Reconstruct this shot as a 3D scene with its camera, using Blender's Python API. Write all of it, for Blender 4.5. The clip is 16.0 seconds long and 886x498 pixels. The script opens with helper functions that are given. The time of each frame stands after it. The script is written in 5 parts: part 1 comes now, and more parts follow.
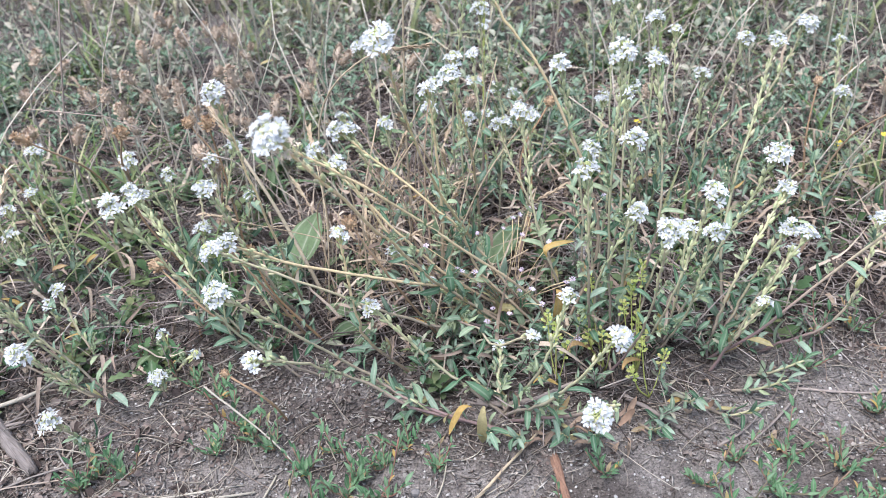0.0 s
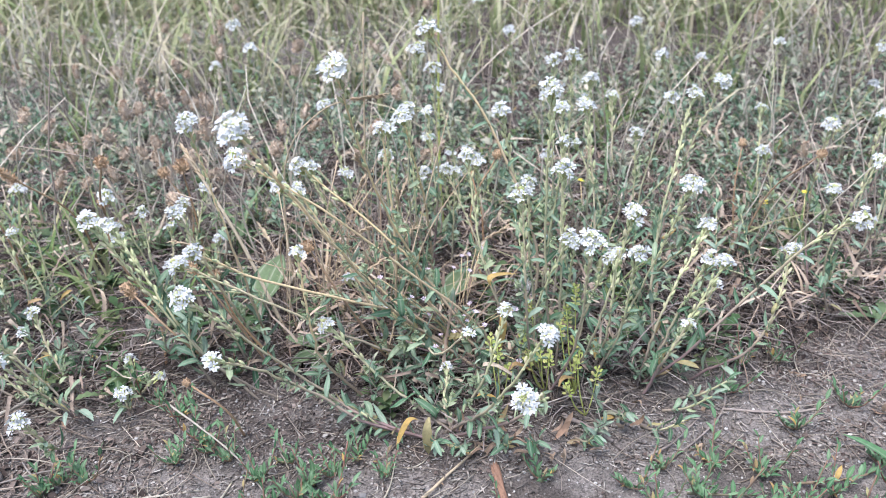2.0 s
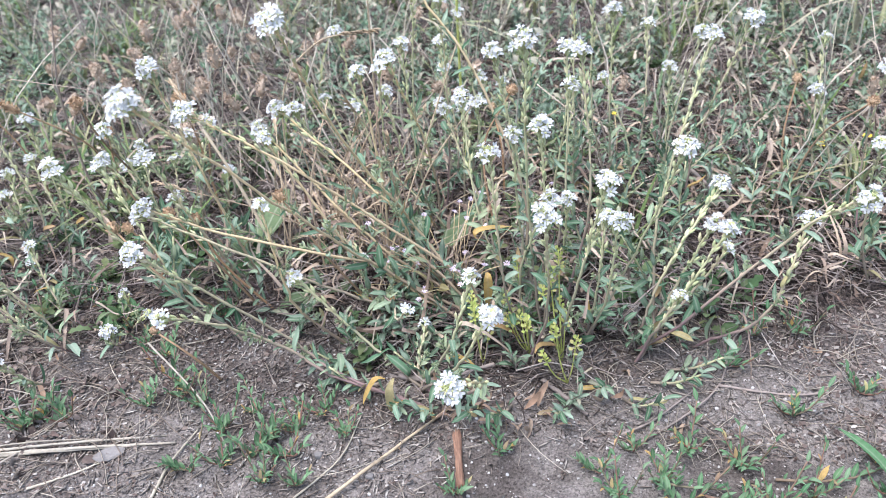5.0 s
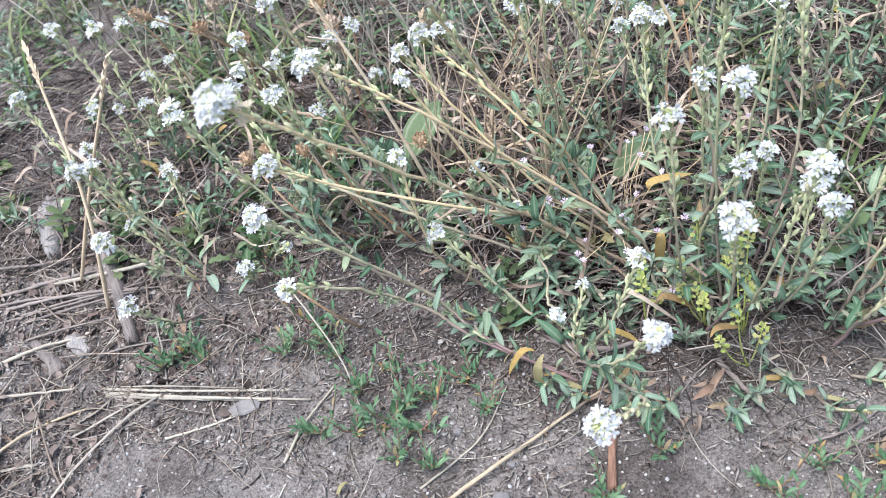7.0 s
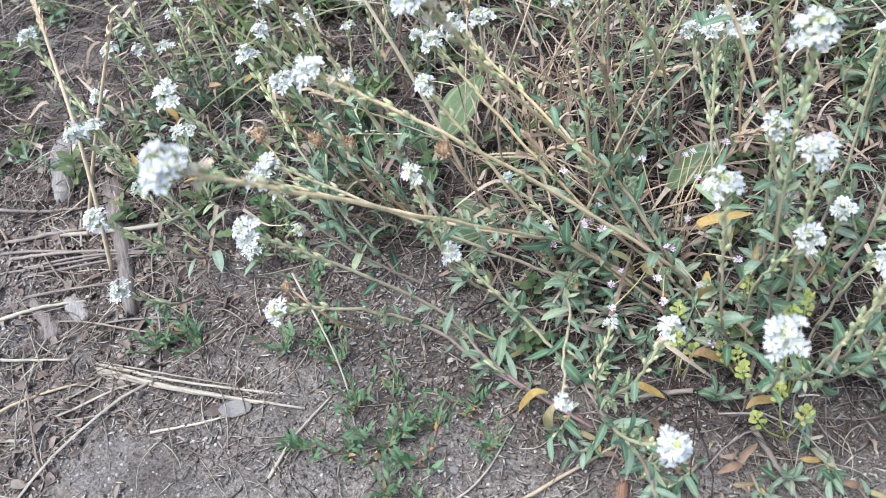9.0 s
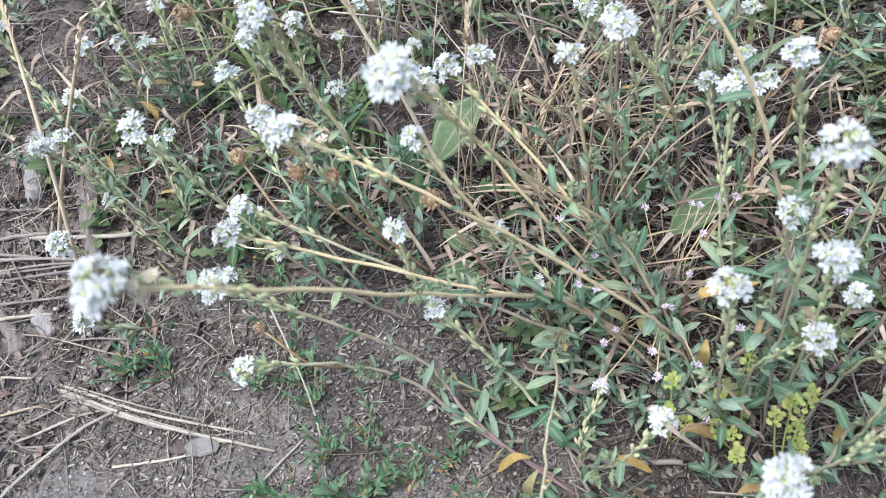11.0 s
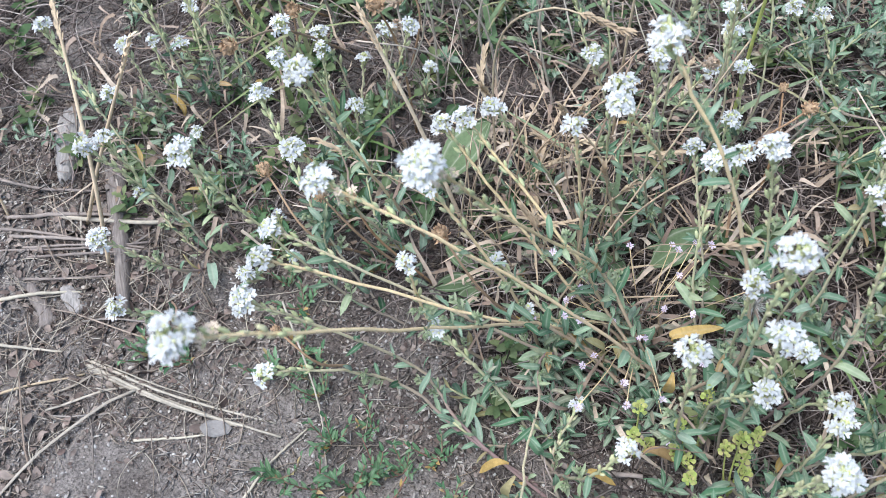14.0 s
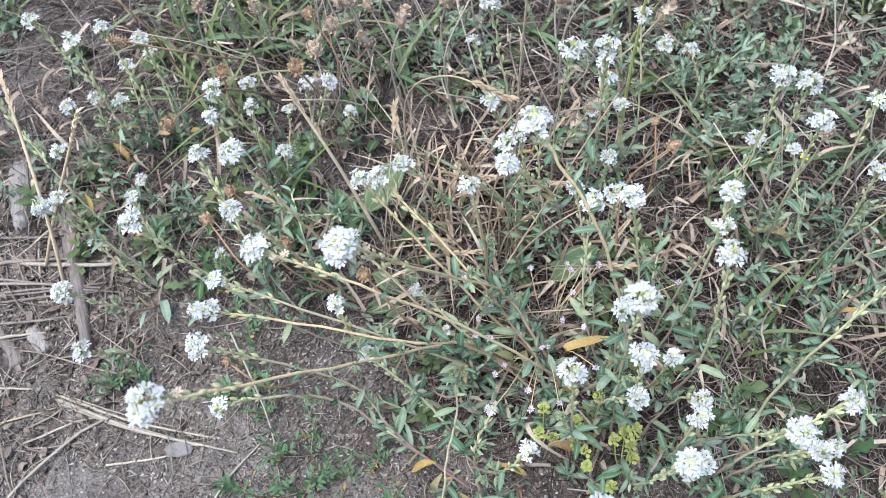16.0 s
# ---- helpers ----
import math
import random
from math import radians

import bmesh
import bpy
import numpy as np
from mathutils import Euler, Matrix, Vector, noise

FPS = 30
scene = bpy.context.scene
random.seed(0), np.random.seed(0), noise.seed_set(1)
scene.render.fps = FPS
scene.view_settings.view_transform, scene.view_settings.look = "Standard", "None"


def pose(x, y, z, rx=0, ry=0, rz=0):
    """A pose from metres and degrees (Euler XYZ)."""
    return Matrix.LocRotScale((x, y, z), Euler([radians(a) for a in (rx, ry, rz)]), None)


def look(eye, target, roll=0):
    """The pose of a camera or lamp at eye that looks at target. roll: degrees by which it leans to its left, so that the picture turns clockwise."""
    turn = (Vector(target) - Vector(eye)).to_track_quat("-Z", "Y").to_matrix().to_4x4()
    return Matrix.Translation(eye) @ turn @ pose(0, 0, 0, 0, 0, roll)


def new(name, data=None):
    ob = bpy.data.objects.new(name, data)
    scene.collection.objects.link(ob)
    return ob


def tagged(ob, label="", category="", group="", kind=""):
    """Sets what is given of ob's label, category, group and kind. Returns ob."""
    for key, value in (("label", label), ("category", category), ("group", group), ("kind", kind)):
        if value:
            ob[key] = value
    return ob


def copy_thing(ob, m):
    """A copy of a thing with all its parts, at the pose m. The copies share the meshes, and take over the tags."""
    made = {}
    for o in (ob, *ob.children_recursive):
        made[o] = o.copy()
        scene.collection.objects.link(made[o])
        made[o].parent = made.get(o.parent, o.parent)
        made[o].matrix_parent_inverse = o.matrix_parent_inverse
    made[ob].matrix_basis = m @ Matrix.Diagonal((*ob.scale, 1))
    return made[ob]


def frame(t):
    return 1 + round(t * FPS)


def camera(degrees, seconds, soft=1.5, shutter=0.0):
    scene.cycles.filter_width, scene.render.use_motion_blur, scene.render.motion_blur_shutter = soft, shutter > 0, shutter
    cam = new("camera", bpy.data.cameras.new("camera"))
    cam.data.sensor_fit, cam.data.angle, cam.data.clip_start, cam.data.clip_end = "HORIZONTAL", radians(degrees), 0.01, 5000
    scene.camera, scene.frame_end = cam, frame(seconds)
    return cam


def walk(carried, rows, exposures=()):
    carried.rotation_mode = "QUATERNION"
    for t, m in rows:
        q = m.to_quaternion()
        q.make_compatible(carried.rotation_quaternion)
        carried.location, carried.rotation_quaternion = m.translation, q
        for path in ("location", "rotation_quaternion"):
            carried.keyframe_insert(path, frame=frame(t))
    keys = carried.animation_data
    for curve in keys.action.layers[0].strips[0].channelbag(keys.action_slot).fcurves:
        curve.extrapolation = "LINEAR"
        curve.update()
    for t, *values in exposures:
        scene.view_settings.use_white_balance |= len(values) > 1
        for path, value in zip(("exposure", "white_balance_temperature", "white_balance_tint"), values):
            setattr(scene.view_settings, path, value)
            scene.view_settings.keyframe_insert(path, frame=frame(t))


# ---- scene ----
cam = camera(52.6, 16.0, soft=0.8)
cam.data.dof.use_dof, cam.data.dof.focus_distance, cam.data.dof.aperture_fstop = True, 0.57, 13.5
PATH = [
    (0, (-0.011, -0.021, 0.448), (-0.064, 1.616, -0.7), -3.4),
    (0.5, (-0.009, -0.026, 0.427), (-0.029, 1.668, -0.635), -2.1),
    (1, (-0.006, -0.043, 0.414), (-0.011, 1.694, -0.578), -1.6),
    (1.5, (-0.001, -0.067, 0.413), (-0.002, 1.69, -0.544), -1.7),
    (2, (0.007, -0.1, 0.423), (0.015, 1.669, -0.511), -1.8),
    (2.5, (0.011, -0.131, 0.431), (0.031, 1.643, -0.492), -1.8),
    (3, (0.016, -0.151, 0.439), (0.046, 1.622, -0.485), -2.1),
    (3.5, (0.037, -0.152, 0.44), (0.028, 1.601, -0.523), -2.4),
    (3.7, (0.051, -0.142, 0.44), (0.008, 1.598, -0.545), -2.7),
    (5.8, (0.13, 0.006, 0.461), (-0.298, 1.462, -0.841), -8.7),
    (6, (0.119, 0.011, 0.472), (-0.337, 1.417, -0.875), -10.0),
    (6.5, (0.099, 0.038, 0.479), (-0.457, 1.352, -0.923), -12.7),
    (7, (0.108, 0.088, 0.463), (-0.542, 1.343, -0.953), -14.2),
    (7.5, (0.112, 0.121, 0.459), (-0.595, 1.306, -0.988), -14.8),
    (8, (0.11, 0.154, 0.466), (-0.619, 1.273, -1.023), -15.0),
    (8.2, (0.111, 0.164, 0.466), (-0.628, 1.255, -1.039), -15.3),
    (10.3, (0.082, 0.232, 0.469), (-0.637, 1.174, -1.142), -14.2),
    (10.5, (0.083, 0.242, 0.471), (-0.633, 1.174, -1.147), -14.1),
    (11, (0.082, 0.255, 0.473), (-0.628, 1.165, -1.16), -13.8),
    (11.5, (0.083, 0.264, 0.476), (-0.627, 1.146, -1.172), -13.7),
    (12, (0.074, 0.273, 0.484), (-0.622, 1.142, -1.178), -12.5),
    (12.5, (0.072, 0.274, 0.496), (-0.608, 1.123, -1.182), -11.7),
    (13, (0.073, 0.267, 0.513), (-0.585, 1.116, -1.174), -10.1),
    (13.5, (0.077, 0.262, 0.529), (-0.574, 1.109, -1.161), -9.4),
    (14, (0.076, 0.26, 0.543), (-0.566, 1.096, -1.157), -9.1),
    (14.5, (0.08, 0.255, 0.554), (-0.554, 1.088, -1.149), -8.4),
    (15, (0.082, 0.251, 0.565), (-0.534, 1.083, -1.147), -7.7),
    (15.5, (0.09, 0.26, 0.58), (-0.479, 1.099, -1.145), -6.8),
    (16, (0.099, 0.266, 0.635), (-0.408, 1.103, -1.11), -7.1),
]
walk(cam, [(t, look(eye, target, roll)) for t, eye, target, roll in PATH],
     exposures=[(0.0, 0.83, 6270, 9), (2.0, 0.87, 6270, 10), (3.7, 0.91, 6270, 11), (6.0, 0.95, 6270, 9), (7.0, 0.91, 6260, 7.5), (8.2, 0.84, 6240, 6), (10.5, 0.74, 6260, 3.5), (12.5, 0.68, 6200, 5), (16.0, 0.69, 6200, 5)])

# ---- light ----
world = bpy.data.worlds.new("overcast_sky")
scene.world = world
world.use_nodes = True
wn = world.node_tree.nodes
sky = wn.new("ShaderNodeTexSky")
sky.sky_type, sky.sun_disc = "NISHITA", False
sky.sun_elevation, sky.sun_rotation = radians(74), radians(-132)
sky.air_density, sky.dust_density, sky.ozone_density = 1.0, 2.2, 1.0
world.node_tree.links.new(sky.outputs[0], wn["Background"].inputs[0])
wn["Background"].inputs[1].default_value = 0.168
sun_data = bpy.data.lights.new("sun", "SUN")
sun_data.energy, sun_data.angle, sun_data.color = 2.8, radians(50), (0.985, 0.96, 1.0)
sun = new("sun", sun_data)
sun.matrix_world = look((-0.5, -0.45, 2.3), (0, 0, 0))

# ---- materials ----


def nodes_of(name):
    m = bpy.data.materials.new(name)
    m.use_nodes = True
    t = m.node_tree
    return m, t, t.nodes["Principled BSDF"], t.nodes["Material Output"]


def ramp(t, stops):
    r = t.nodes.new("ShaderNodeValToRGB")
    e = r.color_ramp.elements
    while len(e) < len(stops):
        e.new(0.5)
    for k, (at, c) in enumerate(stops):
        e[k].position, e[k].color = at, (*c, 1)
    return r


def noise_tex(t, scale, detail=4, rough=0.6, coords="Object"):
    n = t.nodes.new("ShaderNodeTexNoise")
    n.inputs["Scale"].default_value, n.inputs["Detail"].default_value = scale, detail
    n.inputs["Roughness"].default_value = rough
    c = t.nodes.new("ShaderNodeNewGeometry") if coords == "Position" else t.nodes.new("ShaderNodeTexCoord")
    t.links.new(c.outputs["Position" if coords == "Position" else "Object"], n.inputs["Vector"])
    return n


def organic(name, colours, per="island", rough=0.65, thin=0.0, grain=260.0, relief=0.25, sheen=0.0, rib=0.0, foot=None):
    """A plant surface: hue picked for each piece, mottled at two scales, thin ones let light through."""
    m, t, b, out = nodes_of(name)
    if per == "island":
        pick = t.nodes.new("ShaderNodeNewGeometry").outputs["Random Per Island"]
    else:
        pick = t.nodes.new("ShaderNodeObjectInfo").outputs["Random"]
    n = len(colours)
    r = ramp(t, [(k / max(1, n - 1), c) for k, c in enumerate(colours)])
    t.links.new(pick, r.inputs[0])
    fine, broad = noise_tex(t, grain, 5, 0.7, "Position"), noise_tex(t, grain / 9, 3, 0.5, "Position")
    add = t.nodes.new("ShaderNodeMath")
    add.operation = "ADD"
    t.links.new(fine.outputs[0], add.inputs[0])
    t.links.new(broad.outputs[0], add.inputs[1])
    lift = t.nodes.new("ShaderNodeMapRange")
    lift.inputs["From Min"].default_value, lift.inputs["From Max"].default_value = 0.6, 1.4
    lift.inputs["To Min"].default_value, lift.inputs["To Max"].default_value = 0.62, 1.38
    t.links.new(add.outputs[0], lift.inputs["Value"])
    hsv = t.nodes.new("ShaderNodeHueSaturation")
    t.links.new(r.outputs[0], hsv.inputs["Color"])
    t.links.new(lift.outputs[0], hsv.inputs["Value"])
    skin = hsv.outputs[0]
    if rib:
        vein, power, soft = t.nodes.new("ShaderNodeAttribute"), t.nodes.new("ShaderNodeMath"), t.nodes.new("ShaderNodeMath")
        vein.attribute_name, power.operation, soft.operation = "rib", "POWER", "MULTIPLY"
        power.inputs[1].default_value, soft.inputs[1].default_value = 5.0, rib
        pale = t.nodes.new("ShaderNodeMix")
        pale.data_type = "RGBA"
        pale.inputs[7].default_value = (0.50, 0.51, 0.40, 1)
        t.links.new(vein.outputs["Fac"], power.inputs[0])
        t.links.new(power.outputs[0], soft.inputs[0])
        t.links.new(soft.outputs[0], pale.inputs[0])
        t.links.new(skin, pale.inputs[6])
        skin = pale.outputs[2]
    if foot:
        along, rise, low = t.nodes.new("ShaderNodeAttribute"), t.nodes.new("ShaderNodeMapRange"), t.nodes.new("ShaderNodeMix")
        along.attribute_name, low.data_type = "along", "RGBA"
        rise.inputs["From Min"].default_value, rise.inputs["From Max"].default_value = 0.25, 0.7
        low.inputs[6].default_value = (*foot, 1)
        t.links.new(along.outputs["Fac"], rise.inputs["Value"])
        t.links.new(rise.outputs[0], low.inputs[0])
        t.links.new(skin, low.inputs[7])
        skin = low.outputs[2]
    t.links.new(skin, b.inputs["Base Color"])
    b.inputs["Roughness"].default_value = rough
    b.inputs["Specular IOR Level"].default_value = 0.12
    b.inputs["Sheen Weight"].default_value = sheen
    if relief:
        bump = t.nodes.new("ShaderNodeBump")
        bump.inputs["Strength"].default_value, bump.inputs["Distance"].default_value = relief, 0.0006
        t.links.new(fine.outputs[0], bump.inputs["Height"])
        t.links.new(bump.outputs[0], b.inputs["Normal"])
    if thin:
        tr, mix = t.nodes.new("ShaderNodeBsdfTranslucent"), t.nodes.new("ShaderNodeMixShader")
        mix.inputs[0].default_value = thin
        t.links.new(skin, tr.inputs["Color"])
        t.links.new(b.outputs[0], mix.inputs[1])
        t.links.new(tr.outputs[0], mix.inputs[2])
        t.links.new(mix.outputs[0], out.inputs[0])
    return m


def earth(name):
    m, t, b, out = nodes_of(name)
    big, mid = noise_tex(t, 11, 5, 0.62, "Position"), noise_tex(t, 60, 6, 0.7, "Position")
    fine = noise_tex(t, 560, 5, 0.8, "Position")
    a = ramp(t, [(0.32, (0.126, 0.112, 0.104)), (0.5, (0.173, 0.155, 0.144)), (0.68, (0.225, 0.204, 0.190))])
    t.links.new(mid.outputs[0], a.inputs[0])
    c = ramp(t, [(0.40, (0.60, 0.57, 0.55)), (0.54, (1.12, 1.115, 1.10))])
    t.links.new(big.outputs[0], c.inputs[0])
    f = ramp(t, [(0.37, (0.36, 0.345, 0.335)), (0.47, (0.92, 0.92, 0.92)), (0.62, (1.65, 1.63, 1.6))])
    t.links.new(fine.outputs[0], f.inputs[0])
    last = a.outputs[0]
    for k in (c, f):
        mul = t.nodes.new("ShaderNodeMix")
        mul.data_type, mul.blend_type = "RGBA", "MULTIPLY"
        mul.inputs[0].default_value = 1.0
        t.links.new(last, mul.inputs[6])
        t.links.new(k.outputs[0], mul.inputs[7])
        last = mul.outputs[2]
    # humus-rich soil where the sward grows, its colour also holding gap shade; edge broken up
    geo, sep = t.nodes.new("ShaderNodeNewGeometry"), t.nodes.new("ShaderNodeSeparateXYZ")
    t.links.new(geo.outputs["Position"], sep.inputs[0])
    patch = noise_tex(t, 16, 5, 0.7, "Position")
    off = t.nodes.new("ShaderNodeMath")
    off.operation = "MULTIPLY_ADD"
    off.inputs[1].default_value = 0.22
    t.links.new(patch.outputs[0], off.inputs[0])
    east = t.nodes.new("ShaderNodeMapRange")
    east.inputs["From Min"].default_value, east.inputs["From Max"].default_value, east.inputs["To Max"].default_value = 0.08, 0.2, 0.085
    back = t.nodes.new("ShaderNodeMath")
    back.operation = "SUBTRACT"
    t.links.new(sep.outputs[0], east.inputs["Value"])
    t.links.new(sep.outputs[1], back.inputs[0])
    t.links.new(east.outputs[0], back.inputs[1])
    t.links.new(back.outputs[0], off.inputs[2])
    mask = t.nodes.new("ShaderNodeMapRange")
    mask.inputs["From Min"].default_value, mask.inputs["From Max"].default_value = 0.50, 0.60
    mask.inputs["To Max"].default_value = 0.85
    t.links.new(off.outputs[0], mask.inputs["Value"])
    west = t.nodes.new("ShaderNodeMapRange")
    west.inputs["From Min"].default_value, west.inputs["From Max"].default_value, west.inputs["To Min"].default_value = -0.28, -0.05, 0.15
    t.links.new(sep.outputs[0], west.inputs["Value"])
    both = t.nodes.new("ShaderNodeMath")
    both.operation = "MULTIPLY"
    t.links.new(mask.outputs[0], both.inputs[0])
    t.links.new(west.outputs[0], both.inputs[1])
    # bare sand again well outside the plot
    far, fade, plot = t.nodes.new("ShaderNodeVectorMath"), t.nodes.new("ShaderNodeMapRange"), t.nodes.new("ShaderNodeMath")
    far.operation, plot.operation = "LENGTH", "MULTIPLY"
    fade.inputs["From Min"].default_value, fade.inputs["From Max"].default_value = 1.5, 3.6
    fade.inputs["To Min"].default_value, fade.inputs["To Max"].default_value = 1.0, 0.0
    t.links.new(geo.outputs["Position"], far.inputs[0])
    t.links.new(far.outputs["Value"], fade.inputs["Value"])
    t.links.new(both.outputs[0], plot.inputs[0])
    t.links.new(fade.outputs[0], plot.inputs[1])
    # browns of humus, deepened to paint the shade between plants
    humus_and_shade = ramp(t, [(0.38, (0.022, 0.017, 0.016)), (0.5, (0.068, 0.053, 0.048)), (0.62, (0.19, 0.158, 0.14))])
    t.links.new(fine.outputs[0], humus_and_shade.inputs[0])
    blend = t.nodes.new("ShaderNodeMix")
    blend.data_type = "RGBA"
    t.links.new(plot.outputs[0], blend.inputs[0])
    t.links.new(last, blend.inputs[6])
    t.links.new(humus_and_shade.outputs[0], blend.inputs[7])
    t.links.new(blend.outputs[2], b.inputs["Base Color"])
    b.inputs["Roughness"].default_value = 0.95
    b.inputs["Specular IOR Level"].default_value = 0.15
    add = t.nodes.new("ShaderNodeMath")
    add.operation = "MULTIPLY_ADD"
    add.inputs[1].default_value = 3.0
    t.links.new(mid.outputs[0], add.inputs[0])
    t.links.new(fine.outputs[0], add.inputs[2])
    bump = t.nodes.new("ShaderNodeBump")
    bump.inputs["Strength"].default_value, bump.inputs["Distance"].default_value = 0.85, 0.0018
    t.links.new(add.outputs[0], bump.inputs["Height"])
    t.links.new(bump.outputs[0], b.inputs["Normal"])
    return m


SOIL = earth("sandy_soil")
GREY_GREEN = [(0.06, 0.132, 0.070), (0.130, 0.215, 0.135), (0.275, 0.355, 0.265), (0.082, 0.166, 0.090), (0.19, 0.28, 0.185), (0.31, 0.36, 0.215)]
LEAF = organic("hoary_leaf", GREY_GREEN, "object", 0.75, 0.12, rib=0.38)
LEAF_STUFF = organic("meadow_leaf", [(0.072, 0.15, 0.082), (0.145, 0.23, 0.145), (0.26, 0.33, 0.245), (0.175, 0.26, 0.165), (0.39, 0.335, 0.25)], "island", 0.7, 0.18, rib=0.5)
YELLOW_LEAF = organic("yellowed_leaf", [(0.52, 0.36, 0.12), (0.40, 0.27, 0.14), (0.38, 0.35, 0.17), (0.31, 0.215, 0.145)], "object", 0.7, 0.25, grain=420, rib=0.3)
STEM = organic("hoary_stem", [(0.64, 0.50, 0.29), (0.72, 0.56, 0.34)], "object", 0.7, foot=(0.38, 0.295, 0.21))
GREEN_STEM = organic("grey_green_stem", [(0.43, 0.43, 0.25), (0.53, 0.50, 0.31)], "object", 0.7, foot=(0.27, 0.225, 0.175))
PURPLE_STEM = organic("purplish_stem", [(0.45, 0.40, 0.26), (0.53, 0.46, 0.31)], "object", 0.7, foot=(0.25, 0.175, 0.165))
POD = organic("green_seed_pod", [(0.38, 0.415, 0.22), (0.50, 0.515, 0.30), (0.43, 0.46, 0.245), (0.58, 0.51, 0.34)], "island", 0.65)
BUD = organic("flower_bud", [(0.42, 0.48, 0.18), (0.54, 0.58, 0.26), (0.62, 0.62, 0.36)], "island", 0.6)
PETAL = organic("white_petal", [(0.56, 0.575, 0.58), (0.68, 0.685, 0.68)], "island", 0.6, 0.3, relief=0.1)
PINK = organic("pale_pink_petal", [(0.66, 0.52, 0.66), (0.76, 0.66, 0.76)], "island", 0.6, 0.3)
YELLOW = organic("yellow_petal", [(0.75, 0.55, 0.05), (0.8, 0.62, 0.10)], "island", 0.6, 0.2)
KNOT = organic("knotweed_leaf", [(0.065, 0.155, 0.072), (0.12, 0.23, 0.112), (0.185, 0.29, 0.165), (0.10, 0.195, 0.092)], "object", 0.75, 0.22, rib=0.25)
KNOT_STEM = organic("knotweed_stem", [(0.20, 0.18, 0.12), (0.26, 0.14, 0.11)], "object", 0.7)
GRASS = organic("grass_blade", [(0.11, 0.17, 0.06), (0.17, 0.23, 0.09), (0.25, 0.28, 0.14), (0.36, 0.33, 0.19)], "island", 0.6, 0.25)
# distant grass: greens and straw tones lightened with painted haze
FAR_GRASS = organic("hazed_grass_blade", [(0.20, 0.25, 0.105), (0.31, 0.34, 0.17), (0.42, 0.41, 0.26), (0.54, 0.46, 0.34)], "island", 0.6, 0.3)
STRAW = organic("dry_straw", [(0.21, 0.165, 0.132), (0.30, 0.25, 0.20), (0.44, 0.395, 0.32), (0.15, 0.118, 0.098)], "island", 0.7)
PALE_STRAW = organic("pale_straw", [(0.37, 0.33, 0.26), (0.46, 0.415, 0.33)], "object", 0.6)
TAN_STALK = organic("tan_grass_stalk", [(0.38, 0.29, 0.195), (0.46, 0.37, 0.255)], "object", 0.7)
THATCH = organic("dead_stem", [(0.03, 0.024, 0.022), (0.15, 0.12, 0.108), (0.33, 0.278, 0.25), (0.20, 0.155, 0.135), (0.54, 0.48, 0.425)], "island", 0.8)
BROWN = organic("withered_seed_head", [(0.29, 0.185, 0.115), (0.52, 0.37, 0.235), (0.40, 0.27, 0.17)], "island", 0.8)
LIME = organic("lime_green_pod", [(0.46, 0.52, 0.14), (0.55, 0.60, 0.20), (0.60, 0.54, 0.20)], "island", 0.6, 0.3)
LIME_POD = organic("lime_green_disc", [(0.38, 0.46, 0.13), (0.50, 0.57, 0.18), (0.58, 0.53, 0.23), (0.43, 0.51, 0.16)], "object", 0.6, 0.3)
BLEACHED = organic("bleached_tan_stalk", [(0.56, 0.43, 0.29), (0.66, 0.54, 0.39)], "object", 0.7)
RUST = organic("rusty_stalk", [(0.40, 0.245, 0.14), (0.33, 0.24, 0.165), (0.46, 0.30, 0.18)], "object", 0.75)
RUSSET = organic("russet_culm", [(0.36, 0.26, 0.175), (0.50, 0.39, 0.27), (0.28, 0.20, 0.145)], "object", 0.7)
STONE = organic("grey_stone", [(0.205, 0.192, 0.182), (0.18, 0.168, 0.16)], "object", 0.9, grain=400, relief=0.6)


def grained(name, dark, light, turn):
    """Old wood whose grain runs along one way in plan."""
    m, t, b, out = nodes_of(name)
    geo, mp, n = t.nodes.new("ShaderNodeNewGeometry"), t.nodes.new("ShaderNodeMapping"), t.nodes.new("ShaderNodeTexNoise")
    mp.vector_type = "TEXTURE"
    mp.inputs["Rotation"].default_value = (0, 0, radians(turn))
    mp.inputs["Scale"].default_value = (0.035, 0.0014, 0.0014)
    n.inputs["Scale"].default_value, n.inputs["Detail"].default_value, n.inputs["Roughness"].default_value = 1.0, 5, 0.7
    t.links.new(geo.outputs["Position"], mp.inputs[0])
    t.links.new(mp.outputs[0], n.inputs["Vector"])
    r = ramp(t, [(0.3, dark), (0.5, tuple(0.5 * (p + q) for p, q in zip(dark, light))), (0.7, light)])
    t.links.new(n.outputs[0], r.inputs[0])
    t.links.new(r.outputs[0], b.inputs["Base Color"])
    bump = t.nodes.new("ShaderNodeBump")
    bump.inputs["Strength"].default_value, bump.inputs["Distance"].default_value = 0.9, 0.001
    t.links.new(n.outputs[0], bump.inputs["Height"])
    t.links.new(bump.outputs[0], b.inputs["Normal"])
    b.inputs["Roughness"].default_value = 0.9
    return m


